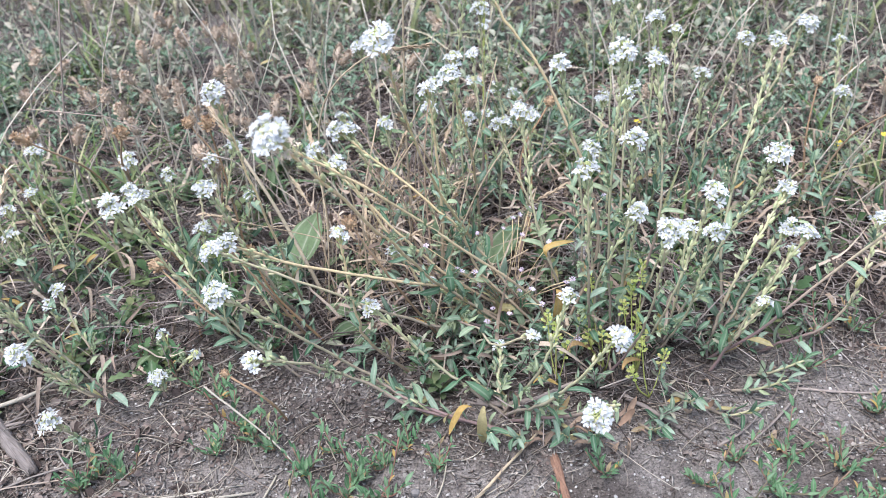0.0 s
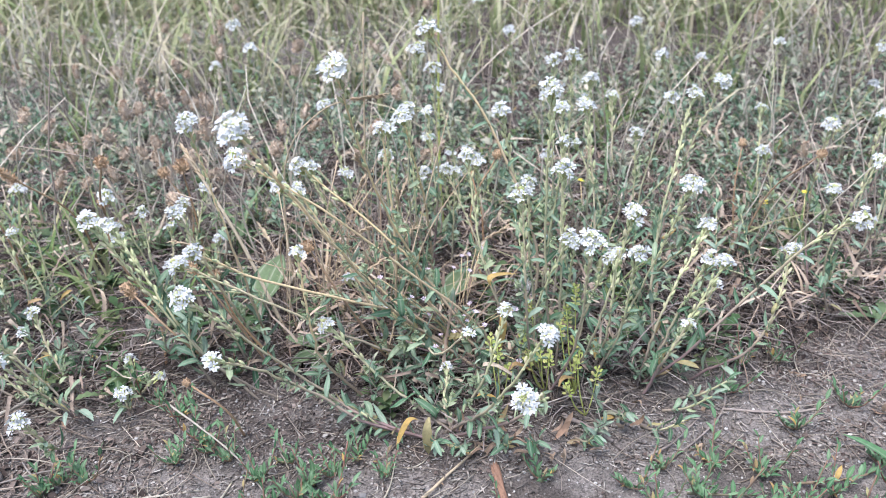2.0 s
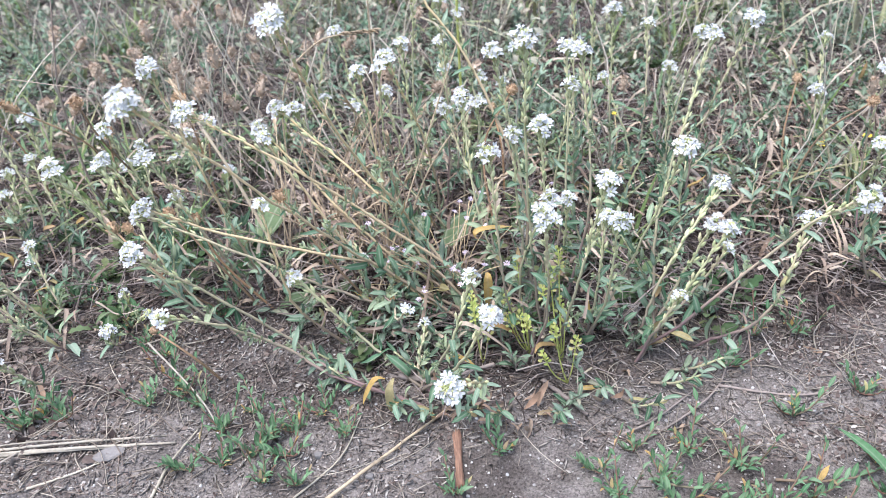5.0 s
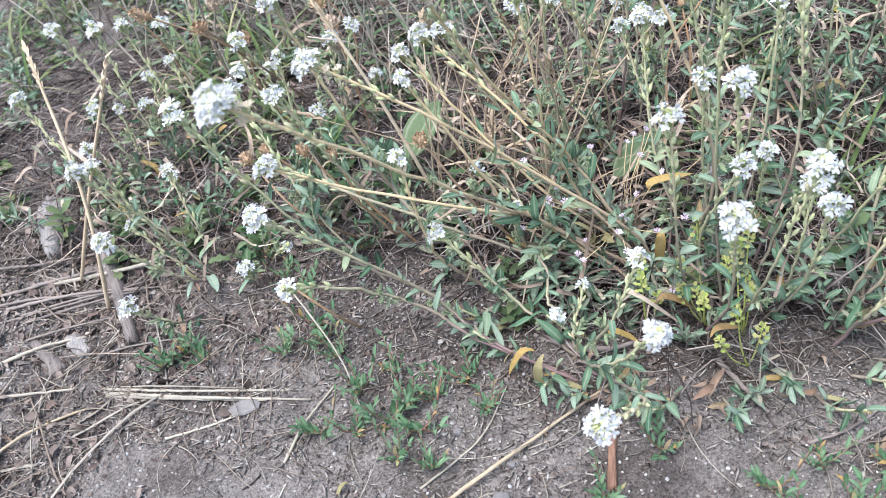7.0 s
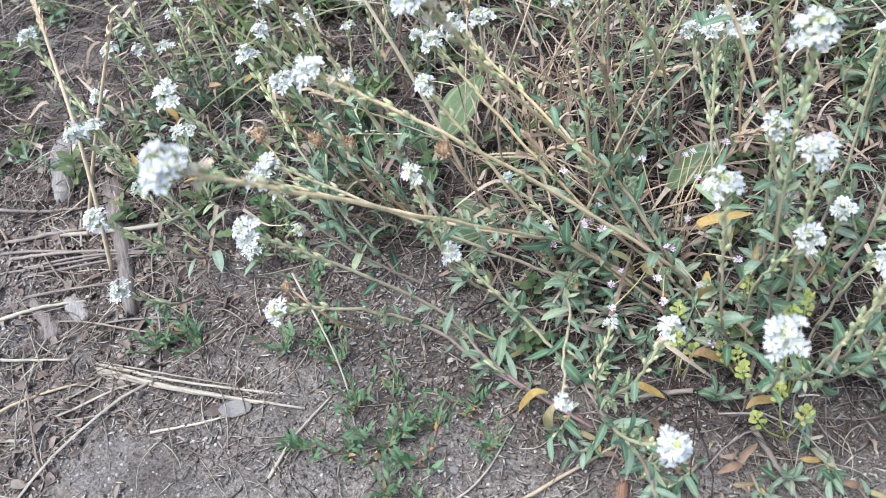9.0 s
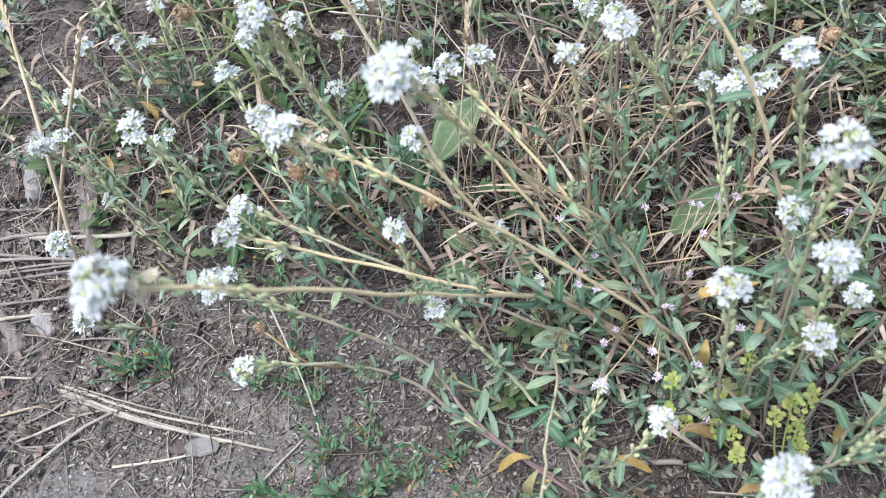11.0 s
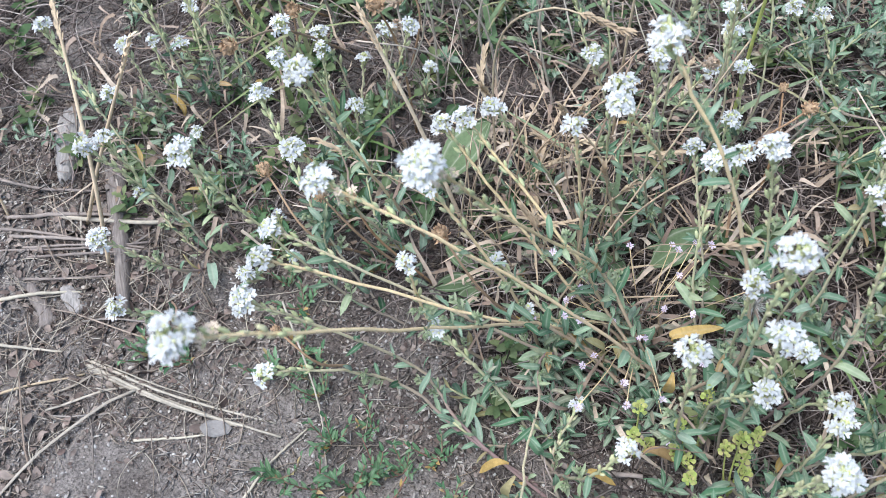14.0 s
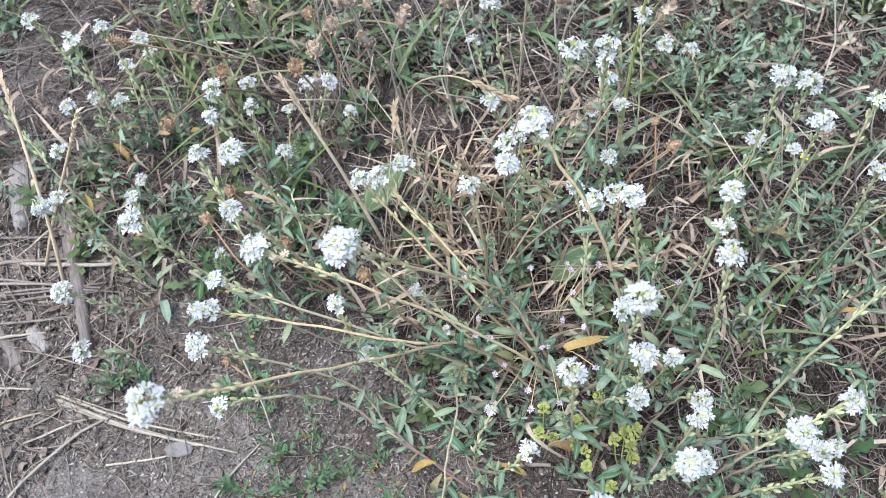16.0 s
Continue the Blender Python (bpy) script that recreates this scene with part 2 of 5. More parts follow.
GREY_WOOD = grained("grey_board", (0.17, 0.155, 0.142), (0.42, 0.39, 0.365), -54)
BROWN_WOOD = grained("brown_grey_wood", (0.10, 0.082, 0.072), (0.29, 0.25, 0.225), -44)
RED_BARK = grained("red_bark_strip", (0.12, 0.06, 0.04), (0.36, 0.21, 0.14), -81)
BLACK_BARK = grained("blackened_bark", (0.03, 0.025, 0.023), (0.14, 0.115, 0.10), -81)
TWIG = organic("grey_twig", [(0.29, 0.245, 0.215), (0.22, 0.185, 0.165)], "object", 0.85, relief=0.6)
DEAD_LEAF = organic("dead_leaf", [(0.30, 0.20, 0.14), (0.38, 0.29, 0.21), (0.24, 0.17, 0.13)], "object", 0.8, 0.1)

# ---- mesh makers ----
rng = np.random.default_rng(7)


def mesh(name, v, f, material, rib=False, sides=0):
    me = bpy.data.meshes.new(name)
    me.from_pydata(np.asarray(v, float).reshape(-1, 3), [], [tuple(k) for k in np.asarray(f).tolist()] if isinstance(f, np.ndarray) else f)
    me.polygons.foreach_set("use_smooth", np.ones(len(me.polygons), bool))
    me.materials.append(material)
    if rib:
        me.attributes.new("rib", "FLOAT", "POINT").data.foreach_set("value", (np.arange(len(me.vertices)) % 3 == 1).astype(np.float32))
    if sides:
        ring = np.arange(len(me.vertices)) // sides
        me.attributes.new("along", "FLOAT", "POINT").data.foreach_set("value", (ring / ring[-1]).astype(np.float32))
    me.update()
    return me


def join(pieces):
    v, f, n = [], [], 0
    for a, b in pieces:
        v.append(np.asarray(a, float))
        f.append(np.asarray(b, int) + n)
        n += len(a)
    return np.concatenate(v), np.concatenate(f)


def tube(points, radii, sides=5):
    """A tapered, capped stalk along a line of points."""
    p = np.asarray(points, float)
    r = np.broadcast_to(np.asarray(radii, float), (len(p),))
    d = np.gradient(p, axis=0)
    d /= np.linalg.norm(d, axis=1)[:, None] + 1e-12
    ref = np.array([0.31, 0.27, 0.91]) if abs(d[:, 2]).mean() < 0.8 else np.array([0.9, 0.3, 0.1])
    x = np.cross(d, ref)
    x /= np.linalg.norm(x, axis=1)[:, None] + 1e-12
    y = np.cross(d, x)
    a = np.arange(sides) * 2 * np.pi / sides
    ring = np.cos(a)[None, :, None] * x[:, None] + np.sin(a)[None, :, None] * y[:, None]
    v = (p[:, None] + ring * r[:, None, None]).reshape(-1, 3)
    f = []
    for i in range(len(p) - 1):
        for k in range(sides):
            q, w = i * sides + k, i * sides + (k + 1) % sides
            f += [(q, w, w + sides), (q, w + sides, q + sides)]
    end = (len(p) - 1) * sides
    for k in range(1, sides - 1):
        f += [(0, k + 1, k), (end, end + k, end + k + 1)]
    return v, np.array(f)


def blade(width, rows=6, curl=0.15, fold=0.25, shape="lance", wave=0.0):
    """A leaf one unit long along +Y, its upper face to +Z."""
    v, f = [], []
    for i in range(rows):
        s = i / (rows - 1)
        if shape == "lance":
            w = width * max(0.14, math.sin(math.pi * s ** 0.9) ** 0.8)
        elif shape == "oblong":
            w = width * (0.22 + 0.78 * min(1.0, s / 0.45) ** 0.9) * math.sqrt(max(0.0, 1 - max(0.0, (s - 0.62) / 0.38) ** 2.4))
        elif shape == "spoon":
            w = width * (0.18 + 0.82 * math.sin(math.pi * max(0.0, (s - 0.15)) / 0.85) ** 0.8 if s > 0.15 else 0.18)
        elif shape == "lobed":
            w = width * (0.25 + 0.75 * math.sin(math.pi * s * 0.93) ** 0.7) * (1.0 if i % 2 else 0.5)
        else:
            w = width * (1 - s) ** 0.6
        if i == rows - 1:
            w = 0.02 * width
        z = curl * (s - s * s * 1.9) + wave * math.sin(7 * s)
        for k in (-1, 0, 1):
            v.append((k * w, s * (1 - 0.12 * abs(curl)), z + fold * abs(k) * w))
        if i:
            q = 3 * i
            for k in (0, 1):
                f += [(q - 3 + k, q - 2 + k, q + 1 + k), (q - 3 + k, q + 1 + k, q + k)]
    return np.array(v), np.array(f)


def ball(rx, ry, rz, n=6, m=4):
    v, f = [(0, 0, -rz)], []
    for i in range(1, m):
        a = math.pi * i / m
        for k in range(n):
            b = 2 * math.pi * (k + 0.5 * (i % 2)) / n
            v.append((rx * math.sin(a) * math.cos(b), ry * math.sin(a) * math.sin(b), -rz * math.cos(a)))
    v.append((0, 0, rz))
    for k in range(n):
        f += [(0, 1 + (k + 1) % n, 1 + k), (len(v) - 1, len(v) - 1 - n + k, len(v) - 1 - n + (k + 1) % n)]
    for i in range(m - 2):
        for k in range(n):
            q, w = 1 + i * n + k, 1 + i * n + (k + 1) % n
            f += [(q, w, w + n), (q, w + n, q + n)]
    return np.array(v), np.array(f)


def frames(along, up=None):
    """Rotation matrices (n, 3, 3) that take +Y to along and +Z near to up."""
    d = np.asarray(along, float).reshape(-1, 3)
    d = d / (np.linalg.norm(d, axis=1)[:, None] + 1e-12)
    u = np.broadcast_to(np.array([0.02, 0.01, 1.0]) if up is None else np.asarray(up, float), d.shape)
    x = np.cross(d, u)
    x /= np.linalg.norm(x, axis=1)[:, None] + 1e-9
    return np.stack([x, d, np.cross(x, d)], axis=2)


def sown(shape, rot, scale, at):
    """Many copies of one shape as a single set of vertices and faces. scale: (n, 3)."""
    v, f = shape
    m = rot * np.asarray(scale)[:, None, :]
    out = np.einsum("nij,vj->nvi", m, v) + np.asarray(at)[:, None, :]
    faces = f[None] + (np.arange(len(at)) * len(v))[:, None, None]
    return out.reshape(-1, 3), faces.reshape(-1, 3)


def part(name, data, parent, label=""):
    ob = new(name, data)
    ob.parent = parent
    return tagged(ob, label)


def placed(name, data, parent, rot, scale, at, label=""):
    ob = part(name, data, parent, label)
    m = Matrix([list(r) for r in np.asarray(rot)]).to_4x4()
    ob.matrix_basis = Matrix.Translation(at) @ m @ Matrix.Diagonal((*(scale if np.ndim(scale) else (scale,) * 3), 1))
    return ob


def thing(name, at, label, category, group=""):
    ob = new(name)
    ob.empty_display_size = 0.01
    ob.location = at
    return tagged(ob, label, category, group)


def spline(points, n=16):
    """A smooth line through the points."""
    p = [Vector(q) for q in points]
    p = [2 * p[0] - p[1]] + p + [2 * p[-1] - p[-2]]
    out, spans = [], len(p) - 3
    for i in range(n):
        s = i / (n - 1) * spans
        k = min(int(s), spans - 1)
        t = s - k
        a, b, c, d = p[k:k + 4]
        out.append(0.5 * ((2 * b) + (c - a) * t + (2 * a - 5 * b + 4 * c - d) * t * t + (3 * b - a - 3 * c + d) * t ** 3))
    return np.array([tuple(q) for q in out])


def lie(x, y):
    """The ground's height."""
    z = 0.007 * noise.noise((x * 7, y * 7, 0.3)) + 0.0045 * noise.noise((x * 22, y * 22, 4.1)) + 0.002 * noise.noise((x * 70, y * 70, 7.7))
    return z + 0.01 * noise.noise((x * 1.3, y * 1.3, 9.0)) - 0.002


def edge(x):
    """Where the matted meadow begins, ahead of the bare soil."""
    return 0.475 - 0.07 * math.exp(-((x - 0.05) / 0.11) ** 2) - 0.05 * max(0, min(1, (-0.12 - x) / 0.2)) + 0.06 * max(0, min(1, (x - 0.2) / 0.2)) + 0.03 * noise.noise((x * 9, 2.2, 0))


# ---- ground ----
def ground_axis(lo, hi, step, reach):
    inner = list(np.arange(lo, hi + 1e-6, step))
    grow, out_hi, out_lo = step, [hi], [lo]
    while out_hi[-1] < reach:
        grow *= 1.35
        out_hi.append(out_hi[-1] + grow)
        out_lo.append(out_lo[-1] - grow)
    return np.array(out_lo[:0:-1] + inner + out_hi[1:])


gx, gy = ground_axis(-0.55, 0.6, 0.0055, 900), ground_axis(0.15, 0.9, 0.0055, 900)
gv = np.array([(x, y, lie(x, y) if abs(x) < 30 and abs(y) < 30 else -0.002) for y in gy for x in gx])
nx = len(gx)
qi = (np.arange(len(gy) - 1)[:, None] * nx + np.arange(nx - 1)[None]).reshape(-1)
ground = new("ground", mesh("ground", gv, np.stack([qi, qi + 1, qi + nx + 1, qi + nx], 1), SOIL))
tagged(ground, "dry sandy soil with fine grit, humic and painted with gap shade under plants", "soil", kind="structure")

# ---- hoary alyssum ----
PETAL_V = np.array([(0, 0.0004, 0), (-0.0006, 0.0013, 0.0002), (0.0006, 0.0013, 0.0002), (-0.0013, 0.0025, 0.0006), (0.0013, 0.0025, 0.0006), (-0.0017, 0.0034, 0.0005), (0.0017, 0.0034, 0.0005),
                    (-0.0012, 0.0042, 0.0), (0.0012, 0.0042, 0.0), (-0.00045, 0.0037, 0.0003), (0.00045, 0.0037, 0.0003), (0, 0.0030, 0.0006)])
PETAL_F = np.array([(0, 2, 1), (1, 2, 11), (1, 11, 3), (2, 4, 11), (3, 11, 9), (3, 9, 5), (5, 9, 7), (11, 4, 10), (4, 6, 10), (6, 8, 10)])


def flower_shape(seed):
    """Four notched petals round +Z."""
    g = np.random.default_rng(seed)
    out = []
    for k in range(4):
        a = k * math.pi / 2 + g.normal(0, 0.12)
        tilt = radians(26 + g.normal(0, 13))
        q = PETAL_V * (g.uniform(1.12, 1.4), 1.0, 1.0) * g.uniform(0.82, 1.02)
        q = np.stack([q[:, 0], q[:, 1] * math.cos(tilt) - q[:, 2] * math.sin(tilt), q[:, 1] * math.sin(tilt) + q[:, 2] * math.cos(tilt)], 1)
        out.append((np.stack([q[:, 0] * math.cos(a) - q[:, 1] * math.sin(a), q[:, 0] * math.sin(a) + q[:, 1] * math.cos(a), q[:, 2]], 1), PETAL_F))
    return join(out)


FLOWER_SHAPES = [flower_shape(k) for k in range(4)]


def flower_mesh(shape, petal):
    """Petals with a yellow-green middle and a short green calyx under them."""
    core = sown(ball(0.00075, 0.00075, 0.0007, 5, 3), np.eye(3)[None], np.ones((1, 3)), np.array([(0, 0, 0.0006)]))
    calyx = tube([(0, 0, -0.0022), (0, 0, -0.001), (0, 0, 0.0003)], (0.0004, 0.0009, 0.0008), 5)
    me = mesh("flower", *join([shape, core, calyx]), petal)
    me.materials.append(BUD)
    me.polygons.foreach_set("material_index", np.arange(len(me.polygons)) >= len(shape[1]))
    return me


FLOWERS = [flower_mesh(s, PETAL) for s in FLOWER_SHAPES]
FADED = [flower_mesh(s, organic("faded_petal_" + n, [(0.62, 0.47, 0.34), (0.68, 0.58, 0.47)], "island", 0.7, 0.2)) for s, n in zip(FLOWER_SHAPES[:2], "ab")]
LEAF_SHAPES = [blade(0.125, 8, 0.25, 0.35, "oblong"), blade(0.10, 8, -0.3, 0.55, "lance"), blade(0.135, 8, 0.6, 0.35, "oblong", wave=0.03), blade(0.11, 8, 0.1, 0.7, "lance", wave=0.06)]
LEAVES = [mesh("leaf", *s, LEAF, True) for s in LEAF_SHAPES]
YELLOWED = [mesh("leaf", *s, YELLOW_LEAF, True) for s in LEAF_SHAPES]
POD_SHAPE = join([ball(0.0013, 0.0011, 0.0029, 6, 4), (ball(0.0003, 0.0003, 0.0008, 4, 3)[0] + (0, 0, 0.003), ball(1, 1, 1, 4, 3)[1])])
POD_SHAPE = (POD_SHAPE[0][:, [0, 2, 1]] + (0, 0.0062, 0), POD_SHAPE[1])
STALKLET = tube([(0, 0, 0), (0, 0.002, -0.0002), (0, 0.0042, 0)], 0.00028, 3)
PODDED = join([POD_SHAPE, STALKLET])
POD_MESH = mesh("pod", *PODDED, organic("seed_pod_single", [(0.38, 0.415, 0.22), (0.50, 0.515, 0.30), (0.43, 0.46, 0.245), (0.58, 0.51, 0.34)], "object", 0.65))
BUD_SHAPE = ball(0.0009, 0.0009, 0.0013, 5, 4)


def ring_dirs(axis, n, spread, g, turn=2.39996):
    """n directions that wind round an axis; spread: their angles to it."""
    axis = np.asarray(axis, float) / np.linalg.norm(axis)
    x = np.cross(axis, (0.3, 0.5, 0.81))
    x /= np.linalg.norm(x)
    y = np.cross(axis, x)
    a = np.arange(n) * turn + g.uniform(0, 6)
    s = np.asarray(spread)
    return np.cos(s)[:, None] * axis + np.sin(s)[:, None] * (np.cos(a)[:, None] * x + np.sin(a)[:, None] * y)


def side_shoot_shape(seed):
    """A few tiny leaves and buds crowded on a short axis along +Y."""
    g = np.random.default_rng(seed + 77)
    out = [tube([(0, 0, 0), (0.0004, 0.004, 0), (0, 0.009, 0.0004)], 0.0004, 4)]
    for k in range(9):
        q = 0.25 + 0.75 * k / 8
        d = ring_dirs((0, 1, 0), 9, np.full(9, 1.1 - 0.6 * q), np.random.default_rng(seed))[k]
        out.append(sown(blade(0.14, 5, 0.3 * (k % 3) - 0.1, 0.4, "oblong"), frames(d), np.full((1, 3), g.uniform(0.0045, 0.008) * (1.15 - 0.5 * q)), np.array([(0, 0.009 * q, 0)])))
    bd = ring_dirs((0, 1, 0), 8, np.linspace(0.1, 1.1, 8), g)
    out.append(sown(BUD_SHAPE, frames(np.cross(bd, (0.3, 0.2, 0.7)), bd), np.full((8, 3), 0.8), np.array((0, 0.009, 0)) + bd * 0.0016))
    return join(out)


SIDE_SHOOTS = [mesh("side_shoot", *side_shoot_shape(k), organic("downy_shoot_%s" % "abc"[k], [(0.20, 0.26, 0.14), (0.30, 0.345, 0.21), (0.38, 0.42, 0.28)], "island", 0.75, 0.15)) for k in range(3)]


def head_flowers(tip, axis, size, g):
    """Places and facings of the open flowers of one head."""
    n = max(4 if size > 0.3 else 2, int(12.5 * size ** 1.3 + g.integers(-1, 3)))
    spread = 0.32 + 1.0 * np.sqrt(np.linspace(0.02, 1, n)) + g.normal(0, 0.13, n)
    d = ring_dirs(axis, n, spread, g)
    reach = 0.0059 * size ** 0.85 * g.uniform(0.72, 1.22, n)
    at = tip + d * reach[:, None] - np.asarray(axis) * (0.0028 + 0.0028 * np.linspace(0, 1, n)[:, None]) * size ** 0.85
    d = d + np.asarray(axis) * 0.45 + (0, 0, 0.15) + g.normal(0, 0.2, (n, 3))
    return at, d


def alyssum(name_label, base, heads, group="hoary alyssum plants", vias=(), roots=(), leafy=1.0, fine=True, seed=0):
    """One plant: every flowering stem rises from the crown to its head. heads: x, y, z, size; vias: by head, points on the way; roots: by head, where a stem of its own leaves the soil."""
    each_pod = seed in (1, 3)
    g = np.random.default_rng(seed + 100)
    ways, feet = dict(vias), dict(roots)
    drift = 0.62 if seed >= 7 else {2: 0.45, 4: 0.3, 5: 0.4}.get(seed, 0.0)
    bx, by = base
    b0 = np.array((bx, by, lie(bx, by)))
    plant = thing("hoary_alyssum", b0, name_label, "wildflower", group)
    for k, (hx, hy, hz, size) in enumerate(heads):
        head = np.array((hx, hy, hz)) - b0
        start = np.array((g.normal(0, 0.007), g.normal(0, 0.007), -0.003))
        if (drift and k not in ways) or k in feet:
            sx, sy = np.array(feet[k]) - b0[:2] if k in feet else drift * head[:2] + g.normal(0, 0.008, 2)
            start = np.array((sx, sy, lie(bx + sx, by + sy) - b0[2] - 0.003))
        mid = [np.array(q) - b0 for q in ways.get(k, ())]
        if not mid:
            q = start + 0.5 * (head - start)
            flat = math.hypot(head[0], head[1]) / (np.linalg.norm(head) + 1e-6)
            q[2] -= 0.10 * flat * np.linalg.norm(head)
            mid = [q + g.normal(0, 0.008, 3) * (1, 1, 0.3)]
        pts = spline([start, *mid, head], 22)
        pts[1:-1] += g.normal(0, 0.0004, (20, 3))
        length = np.linalg.norm(np.diff(pts, axis=0), axis=1).sum()
        s = np.linspace(0, 1, 22)
        stem = part("flowering_stem", mesh("flowering_stem", *tube(pts, (0.0012 - 0.0004 * s) * (0.8 if (seed, k) == (1, 14) else 1.0 if seed in (1, 3, 4) else 0.85 if seed < 7 else 0.78), 6), (STEM if seed == 1 and k != 14 else GREEN_STEM) if g.random() < 0.6 or (seed == 1 and k < 4) else PURPLE_STEM, sides=6), plant)
        tangent = np.gradient(pts, axis=0)
        axis = tangent[-1] / np.linalg.norm(tangent[-1]) * 0.75 + np.array((0, 0, 0.55))
        axis /= np.linalg.norm(axis)
        # open flowers and the buds between them
        at, d = head_flowers(pts[-1], axis, size, g)
        if fine:
            for p, q in zip(at, d):
                r = frames(np.cross(q, g.normal(0, 1, 3))[None], q)[0]
                r = np.stack([r[:, 0], r[:, 1], r[:, 2]], 1)
                placed("flower", FLOWERS[g.integers(4)], stem, r, g.uniform(0.88, 1.14) * size ** 0.15, p)
        else:
            r = frames(np.cross(d, g.normal(0, 1, (len(d), 3))), d)
            part("flower_head", mesh("flower_head", *sown(FLOWER_SHAPES[k % 4], r, np.full((len(d), 3), 1.12), at), PETAL), stem)
        nb = int(6 + 7 * size)
        bd = ring_dirs(axis, nb, np.sqrt(np.linspace(0, 1, nb)) * 0.42, g)
        buds = (sown(BUD_SHAPE, frames(np.cross(bd, g.normal(0, 1, (nb, 3))), bd), g.uniform(0.5, 0.9, (nb, 3)), pts[-1] - axis * 0.003 * size + bd * 0.0056 * size ** 0.75))
        # stalklets that carry the flowers
        nf = len(at)
        rot = frames(at - (pts[-1] - axis * 0.009))
        ln = np.linalg.norm(at - (pts[-1] - axis * 0.009), axis=1) / 0.0042
        stalks = (sown(STALKLET, rot, np.stack([np.full(nf, 1.2), ln, np.full(nf, 1.2)], 1), np.repeat((pts[-1] - axis * 0.009)[None], nf, 0)))
        part("head_centre", mesh("head_centre", *join([buds, stalks]), BUD), stem)["kind"] = "stuff"
        # seed pods below the head
        run = 0.014 if (seed, k) == (1, 14) else min(0.056 if size > 0.8 else 0.036, 0.42 * length)
        npod = int(run / (0.0023 if seed < 7 else 0.0026))
        sp = 1 - (0.0055 + run * np.linspace(0, 1, npod) ** 1.75) / length
        pp = np.stack([np.interp(sp, s, pts[:, j]) for j in range(3)], 1)
        pd = np.array([ring_dirs([np.interp(q, s, tangent[:, j]) for j in range(3)], npod, np.full(npod, 0.32), np.random.default_rng(k))[i] for i, q in enumerate(sp)])
        grown = np.clip(0.8 + 0.3 * np.linspace(0, 1, npod) ** 0.4, 0.8, 1.0) * g.uniform(0.6, 1.2, npod) * (0.8 if size < 0.7 else 1.0)
        if each_pod:
            for q, r, w in zip(pp, frames(pd), grown):
                placed("pod", POD_MESH, stem, r, w, q)
        else:
            tagged(part("pod_raceme", mesh("pod_raceme", *sown(PODDED, frames(pd), np.repeat(grown[:, None], 3, 1), pp), POD), stem), kind="stuff")
        # faded flowers that still cling under the largest heads
        for i in range(7 if seed == 1 and k < 3 else 0):
            q = 1 - (0.008 + 0.0022 * i) / length
            p = np.array([np.interp(q, s, pts[:, j]) for j in range(3)])
            dr = ring_dirs(tangent[-1], 7, np.full(7, 0.9), np.random.default_rng(k + 31))[i]
            placed("faded_flower", FADED[i % 2], stem, frames(np.cross(dr, g.normal(0, 1, 3)), dr)[0], g.uniform(0.6, 0.85), p + dr * 0.0042, "withered tan flower")
        # leaves along the lower stem
        nl = int(leafy * length / 0.0205)
        for i in range(nl):
            q = 0.12 + 0.58 * (i + g.random()) / nl
            p = [np.interp(q, s, pts[:, j]) for j in range(3)]
            tg = np.array([np.interp(q, s, tangent[:, j]) for j in range(3)])
            dr = ring_dirs(tg, nl, np.full(nl, g.uniform(0.6, 1.15)), np.random.default_rng(k + 5))[i]
            dr[2] += 0.15
            old = g.random() < (0.16 if q < 0.3 else 0.015)
            size_l = g.uniform(0.55, 1.25) * (0.0225 - 0.014 * q)
            placed("leaf", (YELLOWED if old else LEAVES)[g.integers(4)], stem, frames(dr, g.normal(0, 0.45, 3) + (0, 0, 1))[0], (size_l, size_l, size_l), p, "yellowed leaf" if old else "")
        # short leafy side shoots in the leaf axils
        for i in range((3 if seed in (1, 3) else 2) if fine else 0):
            q = g.uniform(0.25, 0.72)
            p = [np.interp(q, s, pts[:, j]) for j in range(3)]
            dr = ring_dirs([np.interp(q, s, tangent[:, j]) for j in range(3)], 1, np.full(1, 0.8), g)[0] + (0, 0, 0.4)
            tagged(placed("side_shoot", SIDE_SHOOTS[g.integers(3)], stem, frames(dr)[0], g.uniform(0.75, 1.35), p), kind="stuff")
    return plant


